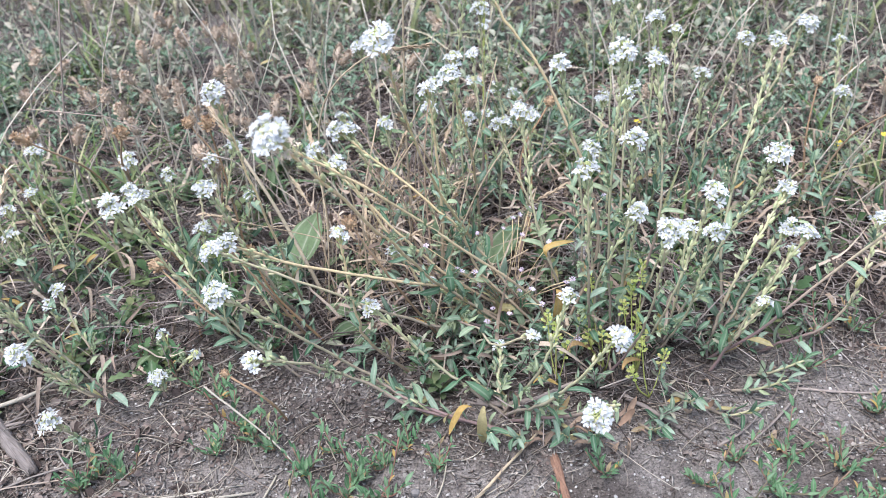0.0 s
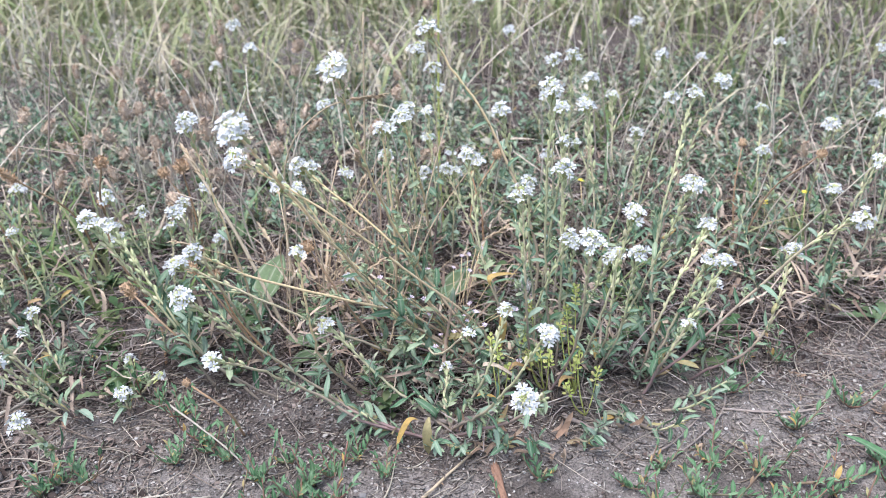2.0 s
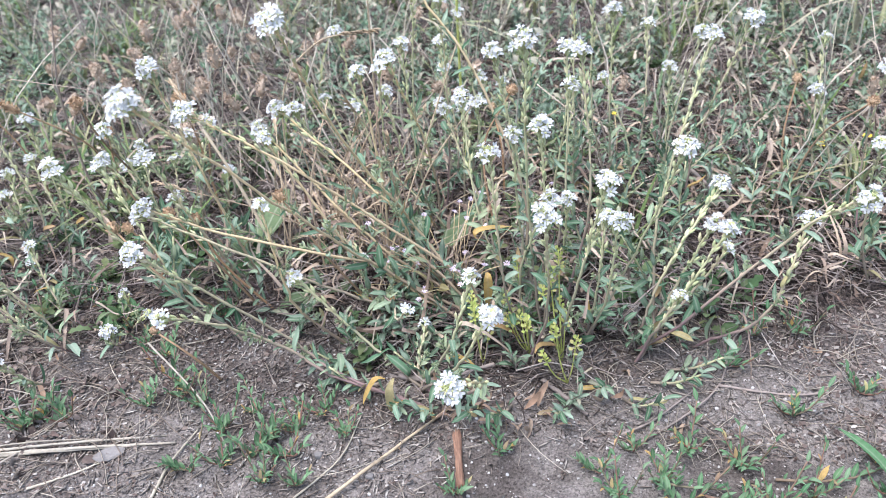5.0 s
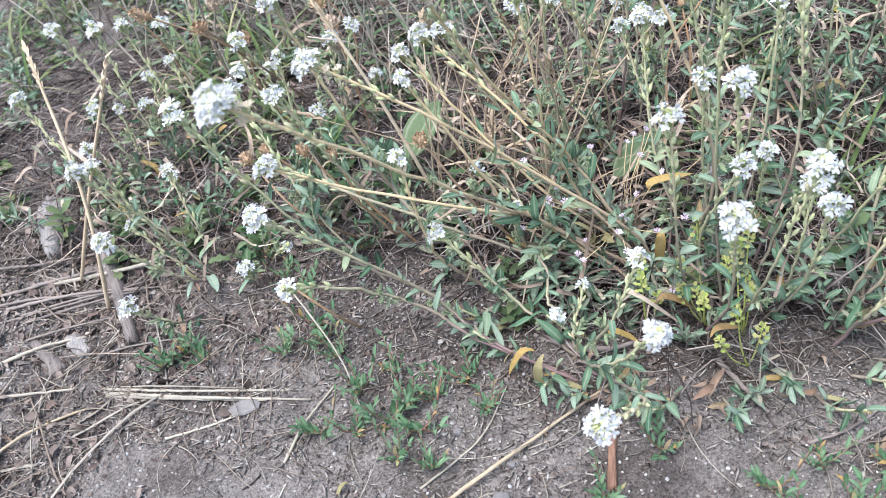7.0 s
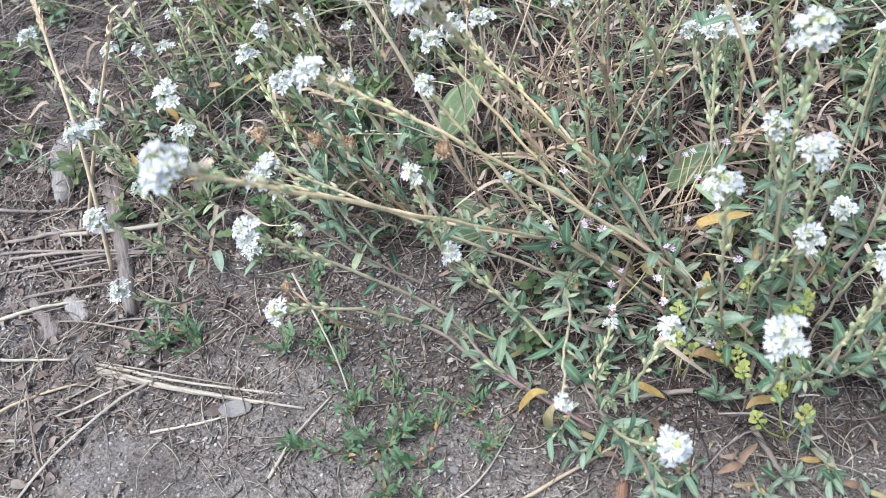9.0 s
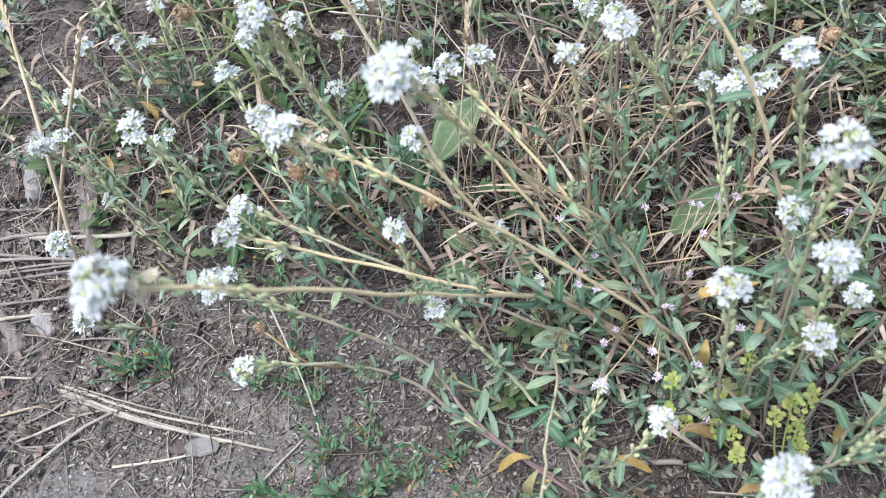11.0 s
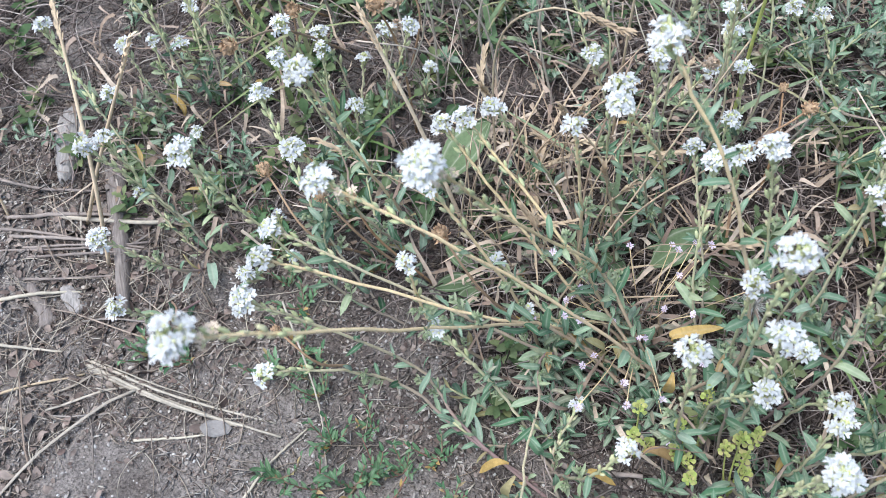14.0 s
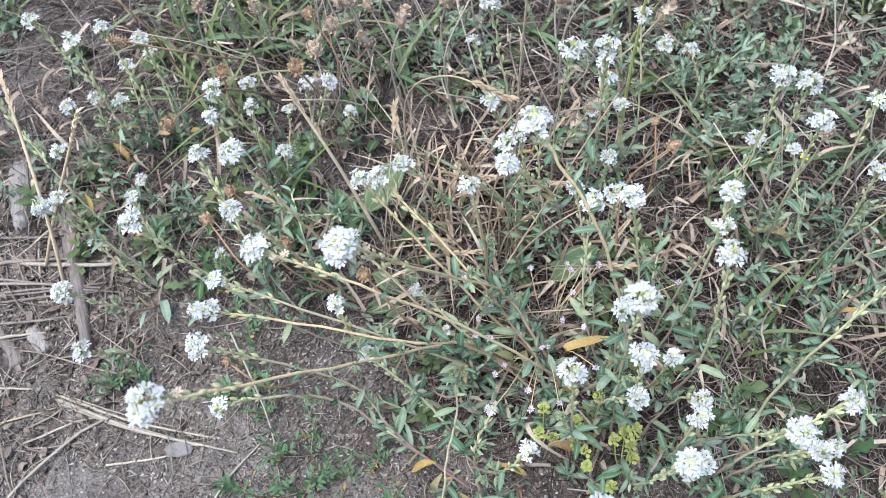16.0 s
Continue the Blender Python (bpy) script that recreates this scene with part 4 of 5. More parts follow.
def tufts(g, at, count, length, upright, spread=0.006, swords=None):
    out = []
    n = len(at)
    m = n * count
    p = np.repeat(at, count, 0) + np.stack([g.normal(0, spread, m), g.normal(0, spread, m), np.zeros(m)], 1)
    a = g.uniform(0, 6.283, m)
    d = np.stack([np.cos(a), np.sin(a), g.uniform(*upright, m)], 1)
    ln = g.uniform(*length, m)
    kind = g.integers(0, 3, m)
    for k, shape in enumerate(swords or SWORD):
        i = kind == k
        w = g.uniform(0.0012, 0.0026, i.sum()) / 0.022
        out.append(sown(shape, frames(d[i]), np.stack([w, ln[i], ln[i]], 1), p[i]))
    return out


stuff("meadow_grass", tufts(g, strewn(130, -0.8, 1.0, 0.56, 1.3, g, patchy), 8, (0.03, 0.11), (0.6, 3.0)), GRASS, "thin green and drying grass among the herbs", "grass")
# curled dead blades and stems between the herbs
n = 2300
at = strewn(n, -0.5, 0.6, 0.44, 0.95, g, lambda x, y: veg(x, y) * (1.0 if y < 0.74 else 0.5) * (0.45 + 0.55 * (noise.noise((x * 7, y * 7, 3.3)) > -0.05)) * (1.0 if x > -0.13 else 0.5)) + np.stack([np.zeros(n), np.zeros(n), 0.002 + 0.042 * g.random(n) ** 1.6], 1)
DEAD = [blade(0.022, 7, q, 0.5, "grass", w) for q, w in ((0.3, 0.05), (0.8, 0.03), (-0.5, 0.07))]
dead, kind = [], g.integers(0, 3, n)
for k in range(3):
    i = kind == k
    ln = 0.012 + 0.05 * g.random(i.sum()) ** 1.5
    dead.append(sown(DEAD[k], frames(lying(i.sum(), g, 0.75), g.normal(0, 0.5, (i.sum(), 3)) + (0, 0, 1)), np.stack([g.uniform(0.0007, 0.0021, i.sum()) / 0.022, ln, ln], 1), at[i]))
stuff("dead_grass", dead, organic("dead_blade", [(0.30, 0.22, 0.165), (0.45, 0.355, 0.265), (0.56, 0.47, 0.37), (0.22, 0.155, 0.12), (0.40, 0.315, 0.25)], "island", 0.75, 0.15), "curled tan dead grass blades matted between the herbs", "dead grass")
# farther meadow, its plant colours paled to paint in haze
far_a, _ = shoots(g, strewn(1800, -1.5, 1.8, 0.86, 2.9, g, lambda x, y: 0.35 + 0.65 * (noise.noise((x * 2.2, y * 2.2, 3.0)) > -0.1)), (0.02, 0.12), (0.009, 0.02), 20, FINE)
stuff("far_foliage", far_a, organic("hazed_far_leaf", [(0.18, 0.22, 0.15), (0.31, 0.325, 0.235), (0.44, 0.415, 0.325), (0.54, 0.45, 0.36)], "island", 0.7, 0.25, rib=0.4), "grey-green foliage of the farther meadow", "foliage")
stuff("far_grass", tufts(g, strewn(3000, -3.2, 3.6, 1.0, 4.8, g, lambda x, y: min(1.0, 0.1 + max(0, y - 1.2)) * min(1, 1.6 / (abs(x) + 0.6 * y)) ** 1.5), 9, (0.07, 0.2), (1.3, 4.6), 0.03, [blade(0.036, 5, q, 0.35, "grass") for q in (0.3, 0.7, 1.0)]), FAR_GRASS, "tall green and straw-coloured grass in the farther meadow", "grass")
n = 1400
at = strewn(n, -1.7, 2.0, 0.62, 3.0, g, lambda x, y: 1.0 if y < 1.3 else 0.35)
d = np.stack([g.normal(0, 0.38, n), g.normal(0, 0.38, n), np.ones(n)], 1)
# dry stalk colours, also lifted towards a milky haze
stuff("far_dry_stalks", stalks(g, at, g.uniform(0.07, 0.24, n), g.uniform(0.0006, 0.0013, n), d), organic("hazed_dry_stalk", [(0.36, 0.28, 0.23), (0.52, 0.44, 0.36), (0.62, 0.55, 0.46), (0.44, 0.40, 0.29)], "island", 0.7), "upright dry stalks standing in the meadow", "dry stalks")

# ---- withered stalks with brown heads ----
def seed_head_shape(seed, length=0.010, width=0.006):
    """A cone of overlapping dry bracts."""
    g = np.random.default_rng(seed)
    n = 70
    t = (np.arange(n) + 0.5) / n
    a = np.arange(n) * 2.39996
    th = np.pi * (0.06 + 0.88 * t)
    p = np.stack([width * np.sin(th) * np.cos(a), width * np.sin(th) * np.sin(a), -length * np.cos(th)], 1)
    d = p / (np.array([width, width, length]) ** 2)
    d = d / np.linalg.norm(d, axis=1)[:, None] * 0.8 + (0, 0, 0.5) + g.normal(0, 0.25, (n, 3))
    leafl = sown(blade(0.32, 4, 0.2, 0.5), frames(d, p), np.repeat(g.uniform(0.0022, 0.0036, n)[:, None], 3, 1), p * 0.8)
    return join([ball(width * 0.75, width * 0.75, length * 0.8, 8, 6), leafl])


TAN_HEAD = organic("pale_tan_seed_head", [(0.40, 0.30, 0.22), (0.52, 0.42, 0.32), (0.46, 0.34, 0.27)], "island", 0.8)
PALE_HEADS = [mesh("seed_head", *seed_head_shape(k, *q), TAN_HEAD) for k, q in ((4, (0.0045, 0.0042)), (5, (0.006, 0.0035)), (6, (0.0085, 0.0032)))]
HEADS = [mesh("seed_head", *seed_head_shape(1, 0.0045, 0.0046), BROWN), mesh("seed_head", *seed_head_shape(2, 0.0055, 0.004), BROWN), mesh("seed_head", *seed_head_shape(3, 0.0095, 0.0033), BROWN)]


def withered(head, base, kind=0, size=1.0, label="withered brown flower head on a thin dry stalk", seed=0, material=None):
    g = np.random.default_rng(seed + 300)
    b = np.array((base[0], base[1], lie(*base)))
    tip = np.array(head) - b
    mid = 0.5 * tip + np.array((g.normal(0, 0.012), g.normal(0, 0.012), 0.1 * tip[2]))
    top = thing("withered_flower", b, label, "seed head", "withered flower heads")
    pts = spline([(0, 0, -0.002), mid, tip], 12)
    part("stalk", mesh("stalk", *tube(pts, np.linspace(0.0011, 0.0007, 12), 5), material or RUST), top)
    dr = pts[-1] - pts[-2]
    r = frames(np.cross(dr, (0.3, 0.2, 0.5))[None], dr)[0]
    placed("seed_head", (PALE_HEADS if material else HEADS)[kind], top, r, size, tip + dr / np.linalg.norm(dr) * 0.004)
    return top


for k, (h, b, kind, size) in enumerate([
        ((-0.086, 0.473, 0.122), (-0.03, 0.50), 0, 0.95), ((-0.224, 0.481, 0.088), (-0.17, 0.50), 0, 0.95), ((-0.170, 0.472, 0.108), (-0.13, 0.50), 1, 0.85),
        ((-0.160, 0.485, 0.094), (-0.12, 0.50), 0, 0.85), ((-0.232, 0.498, 0.185), (-0.28, 0.66), 1, 0.95), ((-0.332, 0.565, 0.149), (-0.33, 0.685), 2, 1.0),
        ((-0.274, 0.590, 0.110), (-0.25, 0.60), 0, 1.0), ((-0.206, 0.599, 0.137), (-0.20, 0.61), 0, 1.15), ((-0.245, 0.675, 0.10), (-0.235, 0.66), 0, 1.0),
        ((0.060, 0.648, 0.118), (0.05, 0.60), 0, 0.9), ((0.041, 0.691, 0.081), (0.05, 0.67), 0, 0.6), ((-0.238, 0.522, 0.061), (-0.22, 0.51), 0, 0.9),
        ((-0.165, 0.400, 0.060), (-0.14, 0.42), 0, 0.55), ((0.33, 0.60, 0.13), (0.29, 0.66), 0, 0.8), ((0.30, 0.70, 0.10), (0.30, 0.68), 0, 0.8), ((-0.41, 0.62, 0.13), (-0.38, 0.64), 2, 0.9)]):
    withered(h, b, kind, size, seed=k)
for k in range(104):
    x, y = (g.uniform(-0.75, 0.85), g.uniform(0.68, 1.5)) if k < 46 else (g.uniform(-0.5, 0.0), g.uniform(0.64, 1.0))
    z = g.uniform(0.07, 0.2) if k < 46 else g.uniform(0.06, 0.15)
    withered((x + g.normal(0, 0.02), y + g.normal(0, 0.02), z), (x, y), int(g.integers(0, 3)), g.uniform(0.85, 1.45), "small pale brown seed head on a dry upright stalk", 40 + k, STRAW)

# ---- grasses standing singly ----
def dry_grass(points, radius=0.0011, label="tan dry grass stalk standing in the herbs", ear=0.0, material=TAN_STALK, seed=0):
    b = np.array(points[0], float)
    b[2] = lie(b[0], b[1])
    pts = spline([(0, 0, -0.002)] + [np.array(p) - b for p in points[1:]], 18)
    top = thing("dry_grass_stalk", b, label, "grass", "dry grass stalks")
    part("culm", mesh("culm", *tube(pts, np.linspace(radius, radius * 0.6, 18), 5), material), top)
    if ear:
        g = np.random.default_rng(seed)
        n = int(ear / 0.0014)
        s = 1 - np.linspace(0, ear, n) / np.linalg.norm(np.diff(pts, axis=0), axis=1).sum()
        q = np.linspace(0, 1, 18)
        p = np.stack([np.interp(s, q, pts[:, j]) for j in range(3)], 1)
        tg = pts[-1] - pts[-4]
        d = ring_dirs(tg, n, np.full(n, 0.3), g)
        part("ear", mesh("ear", *sown(blade(0.16, 4, 0.1, 0.6), frames(d), np.repeat(g.uniform(0.005, 0.009, n)[:, None], 3, 1), p), material), top)
    return top


dry_grass([(-0.385, 0.425, 0), (-0.352, 0.45, 0.07), (-0.311, 0.490, 0.164)], 0.0017, ear=0.03, material=BLEACHED, seed=1)
dry_grass([(-0.345, 0.405, 0), (-0.336, 0.435, 0.09), (-0.386, 0.499, 0.165)], 0.0017, ear=0.03, material=BLEACHED, seed=2)
dry_grass([(-0.44, 0.40, 0), (-0.445, 0.42, 0.07), (-0.47, 0.46, 0.12)], 0.0011, material=BLEACHED, seed=3)
dry_grass([(-0.125, 0.552, 0), (-0.157, 0.558, 0.091), (-0.192, 0.565, 0.168)], 0.0017, ear=0.035, material=BLEACHED, seed=4)
dry_grass([(-0.045, 0.475, 0), (-0.015, 0.56, 0.075), (0.019, 0.643, 0.165)], 0.0009, seed=5)
dry_grass([(-0.125, 0.60, 0), (-0.122, 0.603, 0.13), (-0.085, 0.598, 0.185), (-0.034, 0.586, 0.200)], 0.0009, ear=0.05, seed=6)
dry_grass([(0.012, 0.715, 0), (0.010, 0.714, 0.1), (0.014, 0.712, 0.26)], 0.0016, "upright green grass stem with a swollen node", material=LIME, seed=7)
dry_grass([(-0.06, 0.66, 0), (-0.058, 0.66, 0.11), (-0.05, 0.655, 0.25)], 0.0012, seed=8)
for k in range(44):
    x, y = -0.065 + g.normal(0, 0.03), 0.575 + g.normal(0, 0.022)
    lx, ly, h = g.normal(0, 0.04), g.normal(0, 0.03), g.uniform(0.05, 0.17)
    dry_grass([(x, y, 0), (x + lx * 0.3 + g.normal(0, 0.008), y + ly * 0.3 + g.normal(0, 0.008), h * 0.6), (x + lx, y + ly, h)], g.uniform(0.0004, 0.0009), ear=0.02 if k % 3 == 0 else 0, material=RUSSET if k % 3 else TAN_STALK, seed=20 + k)


def grass_tuft(at, count, length, upright, width, label, seed, material=GRASS):
    g = np.random.default_rng(seed + 900)
    b = np.array((at[0], at[1], lie(*at)))
    top = thing("grass_tuft", b, label, "grass", "grass tufts")
    for k in range(count):
        a = g.uniform(0, 6.283)
        d = np.array((math.cos(a), math.sin(a), g.uniform(*upright)))
        ln = g.uniform(*length)
        placed("blade", BLADES[material.name][g.integers(3)], top, frames(d)[0], (width * g.uniform(0.7, 1.2) / 0.022, ln, ln), (g.normal(0, 0.006), g.normal(0, 0.006), 0))
    return top


BLADES = {m.name: [mesh("blade", *s, m) for s in SWORD] for m in (GRASS, TAN_STALK, organic("coarse_grass", [(0.11, 0.18, 0.085), (0.17, 0.245, 0.13), (0.25, 0.30, 0.185)], "object", 0.6, 0.25))}
COARSE = bpy.data.materials["coarse_grass"]
for k, (x, y, c, up) in enumerate([(-0.315, 0.698, 12, (0.3, 1.2)), (-0.27, 0.715, 11, (0.3, 1.3)), (-0.19, 0.71, 6, (0.4, 1.5)),
                                    (0.01, 0.70, 4, (0.5, 2.0)), (-0.03, 0.61, 4, (0.8, 3.0)), (0.20, 0.79, 9, (0.4, 2.0)), (0.40, 0.72, 6, (0.4, 2.0)), (-0.45, 0.72, 7, (0.4, 2.0)), (-0.1, 0.8, 7, (0.4, 2.0))]):
    grass_tuft((x, y), c, (0.05, 0.11), up, 0.0032, "tuft of arching green grass blades", k, COARSE)
for k, (x, y) in enumerate([(-0.07, 0.57), (-0.03, 0.555), (0.03, 0.60), (-0.1, 0.6)]):
    grass_tuft((x, y), 6, (0.04, 0.10), (0.5, 3.0), 0.0018, "dry tan grass tuft with curling blades", 50 + k, TAN_STALK)


# ---- broad leaves ----
def ribbed(width, curl, rows=9, cols=9):
    v, f = [], []
    for i in range(rows):
        s = i / (rows - 1)
        w = width * max(0.10, math.sin(math.pi * max(0.0, 0.98 * s - 0.26) / 0.74) ** 0.85)
        for k in range(cols):
            u = k / (cols - 1) * 2 - 1
            v.append((u * w, s * 0.95, curl * (s - 1.5 * s * s) + 0.25 * w * u * u + 0.022 * (k % 2)))
            if i and k:
                q = i * cols + k
                f += [(q - cols - 1, q - cols, q), (q - cols - 1, q, q - 1)]
    return np.array(v), np.array(f)


PLANTAIN = organic("plantain_leaf", [(0.10, 0.155, 0.075), (0.145, 0.20, 0.105)], "object", 0.6, 0.2, rib=0.55)
RIB = [mesh("leaf", *ribbed(0.19, q, 11), PLANTAIN, True) for q in (0.15, 0.35)]
LOBED = [mesh("leaf", *blade(0.17, 13, q, 0.35, "lobed", wave=0.03), PLANTAIN) for q in (0.15, 0.3)]


def rosette(at, leaves, meshes, label, seed, rise=0.5):
    g = np.random.default_rng(seed + 60)
    b = np.array((at[0], at[1], lie(*at)))
    top = thing("plantain", b, label, "weed", "broad-leaved weeds")
    for a, ln in leaves:
        placed("leaf", meshes[g.integers(len(meshes))], top, frames(np.array((math.cos(radians(a)), math.sin(radians(a)), rise * g.uniform(0.7, 1.3))))[0], ln, (0, 0, 0.004))
    return top


rosette((-0.158, 0.556), [(66, 0.078), (140, 0.04), (-60, 0.035)], RIB, "plantain with broad ribbed grey-green leaves", 1, 0.75)
rosette((0.0, 0.562), [(52, 0.064), (170, 0.03)], RIB, "plantain leaf, broad and ribbed, under the flowers", 2, 0.6)
rosette((-0.085, 0.515), [(170, 0.042), (215, 0.04), (250, 0.034), (120, 0.035), (20, 0.03)], RIB, "plantain with narrow dark green leaves near the soil", 3, 0.35)
rosette((0.19, 0.545), [(30, 0.042), (-30, 0.035), (80, 0.034), (150, 0.03)], LOBED, "low weed with broad lobed green leaves", 4, 0.25)
rosette((0.385, 0.55), [(10, 0.042), (170, 0.035), (60, 0.04), (120, 0.035)], LOBED, "low weed with broad lobed green leaves", 5, 0.25)
rosette((0.06, 0.70), [(60, 0.032), (140, 0.03), (250, 0.028)], RIB, "plantain with broad pale green leaves in dead grass", 6, 0.5)
rosette((-0.36, 0.70), [(60, 0.06), (140, 0.06), (250, 0.055), (10, 0.05)], LOBED, "low weed with broad lobed green leaves", 7, 0.4)

# ---- knotweed ----
KLEAF = [mesh("leaf", *blade(0.165, 7, q, 0.35, "lance"), KNOT, True) for q in (0.12, 0.35, -0.15)]
KOLD = [mesh("leaf", *blade(0.16, 5, q, 0.3), YELLOW_LEAF) for q in (0.1, 0.3)]


def knotweed(seed, arms):
    g = np.random.default_rng(seed + 500)
    top = thing("knotweed", (0, 0, 0), "small prostrate knotweed with dark green pointed leaves on soil", "weed", "knotweed tufts")
    for k in range(arms):
        a = 6.283 * k / arms + g.normal(0, 0.4)
        ln = g.uniform(0.008, 0.018)
        up = g.uniform(0.5, 2.0)
        end = np.array((math.cos(a), math.sin(a), up)) * ln
        pts = spline([(0, 0, 0.001), end * (0.5, 0.5, 0.25) + (0, 0, 0.001), end], 7)
        stem = part("stem", mesh("stem", *tube(pts, np.linspace(0.0008, 0.0004, 7), 4), KNOT_STEM), top)
        for i in range(8):
            s = 0.10 + 0.90 * i / 7
            p = [np.interp(s, np.linspace(0, 1, 7), pts[:, j]) for j in range(3)]
            d = np.array((math.cos(a + (1.0 if i % 2 else -1.0) * g.uniform(0.4, 1.2)), math.sin(a + (1.0 if i % 2 else -1.0) * g.uniform(0.4, 1.2)), g.uniform(0.7, 2.6)))
            old = g.random() < 0.07
            placed("leaf", (KOLD[g.integers(2)] if old else KLEAF[g.integers(3)]), stem, frames(d)[0], g.uniform(0.0048, 0.0092), p)
    return top


KINDS = [knotweed(k, 4 + k // 2) for k in range(4)]
spots = [(-0.257, 0.374), (-0.238, 0.371), (-0.265, 0.362), (-0.183, 0.388), (-0.161, 0.402), (-0.175, 0.415), (-0.145, 0.393), (-0.120, 0.369), (-0.104, 0.390), (-0.092, 0.352),
         (-0.085, 0.366), (-0.070, 0.376), (-0.055, 0.393), (-0.136, 0.336), (-0.080, 0.327), (-0.057, 0.325), (-0.112, 0.340), (-0.07, 0.349), (-0.035, 0.372), (0.043, 0.330),
         (0.070, 0.364), (0.131, 0.350), (0.145, 0.333), (0.174, 0.349), (0.191, 0.380), (0.182, 0.331), (0.223, 0.365), (0.219, 0.328), (0.262, 0.411), (0.262, 0.344),
         (0.279, 0.498), (0.226, 0.459), (0.309, 0.430), (0.310, 0.373), (0.359, 0.442)]
more = [(0.303, 0.345), (0.322, 0.35), (0.34, 0.362), (0.238, 0.335), (0.350, 0.398), (0.313, 0.329), (0.258, 0.312), (0.248, 0.492), (0.343, 0.358), (0.145, 0.304), (0.29, 0.32), (0.33, 0.31), (0.20, 0.30), (0.155, 0.372), (0.40, 0.42), (0.42, 0.36), (-0.21, 0.45), (-0.19, 0.44), (-0.23, 0.47), (-0.26, 0.49), (-0.16, 0.49), (-0.2, 0.51), (-0.29, 0.5), (-0.31, 0.47)]
for k, (x, y) in enumerate(spots + more):
    m = pose(x, y, lie(x, y), g.normal(0, 5), g.normal(0, 5), g.uniform(0, 360)) @ Matrix.Scale(g.uniform(0.85, 1.15), 4)
    if k < 4:
        KINDS[k].matrix_basis = m
    else:
        copy_thing(KINDS[k % 4], m)

# ---- creeping knotweed runners ----
def runner(points, seed, count):
    g = np.random.default_rng(seed + 530)
    b = np.array((*points[0], lie(*points[0])))
    top = thing("knotweed", b, "creeping knotweed runner with green pointed leaves on soil", "weed", "knotweed runners")
    pts = spline([np.array((x, y, lie(x, y) + 0.003 + 0.004 * (k % 2))) - b for k, (x, y) in enumerate(points)], 18)
    stem = part("stem", mesh("stem", *tube(pts, np.linspace(0.0011, 0.0005, 18), 5), KNOT_STEM), top)
    q = np.linspace(0, 1, 18)
    for i in range(count):
        s = 0.05 + 0.95 * (i + g.random()) / count
        p = [np.interp(s, q, pts[:, j]) for j in range(3)]
        tg = np.array([np.interp(s, q, np.gradient(pts[:, j])) for j in range(3)])
        tg /= np.linalg.norm(tg)
        d = tg * g.uniform(0.2, 1.0) + np.cross(tg, (0, 0, 1)) * (1 if i % 2 else -1) * g.uniform(0.2, 0.9) + (0, 0, g.uniform(0.3, 1.5))
        placed("leaf", (KOLD[g.integers(2)] if g.random() < 0.08 else KLEAF[g.integers(3)]), stem, frames(d)[0], g.uniform(0.006, 0.012), p)


runner([(0.196, 0.334), (0.234, 0.325), (0.284, 0.331), (0.345, 0.344)], 1, 26)
runner([(0.240, 0.352), (0.268, 0.350), (0.300, 0.362), (0.325, 0.384)], 2, 18)
runner([(0.284, 0.331), (0.312, 0.322), (0.350, 0.326), (0.385, 0.318)], 3, 18)
runner([(0.165, 0.345), (0.186, 0.338), (0.21, 0.342)], 4, 10)
NARROW = [mesh("leaf", *blade(0.075, 9, q, 0.6, "oblong", wave=0.02), KNOT, True) for q in (0.7, 0.4)]
rosette((0.304, 0.343), [(118, 0.044), (70, 0.022)], NARROW, "narrow arching plantain leaves on bare soil", 8, 0.9)

# ---- young leafy shoots at the plant's foot ----
def young_shoot(seed):
    g = np.random.default_rng(seed + 310)
    top = thing("alyssum_shoot", (0, 0, 0), "young grey-green leafy alyssum shoot resting on the soil", "wildflower", "young alyssum shoots")
    ln = g.uniform(0.022, 0.04)
    pts = spline([(0, 0, 0.001), (0, 0.5 * ln, 0.006), (g.normal(0, 0.006), ln, g.uniform(0.012, 0.028))], 9)
    stem = part("stem", mesh("stem", *tube(pts, np.linspace(0.0012, 0.0007, 9), 5), GREEN_STEM, sides=5), top)
    for i in range(13):
        q = 0.15 + 0.85 * i / 12
        p = [np.interp(q, np.linspace(0, 1, 9), pts[:, j]) for j in range(3)]
        d = ring_dirs(pts[-1] - pts[0], 13, np.full(13, 1.15 - 0.7 * q), np.random.default_rng(seed))[i]
        d[2] = abs(d[2]) * 0.7 + 0.12
        old = g.random() < 0.1
        placed("leaf", (YELLOWED if old else LEAVES)[g.integers(4)], stem, frames(d, g.normal(0, 0.45, 3) + (0, 0, 1))[0], g.uniform(0.009, 0.0155), p, "yellowed leaf" if old else "")
    return top


SHOOTS = [young_shoot(k) for k in range(4)]
for k, (x, y, a) in enumerate([(0.0, 0.412, 190), (0.02, 0.402, 160), (0.045, 0.408, 200), (-0.02, 0.42, 130), (0.075, 0.402, 175), (0.10, 0.405, 210), (0.15, 0.418, 215), (0.17, 0.435, 240),
                               (0.05, 0.425, 150), (0.13, 0.43, 200), (-0.035, 0.435, 100), (0.185, 0.45, 260), (0.02, 0.435, 90)]):
    m = pose(x, y, lie(x, y), 0, 0, a + g.normal(0, 15))
    if k < 4:
        SHOOTS[k].matrix_basis = m
    else:
        copy_thing(SHOOTS[k % 4], m)

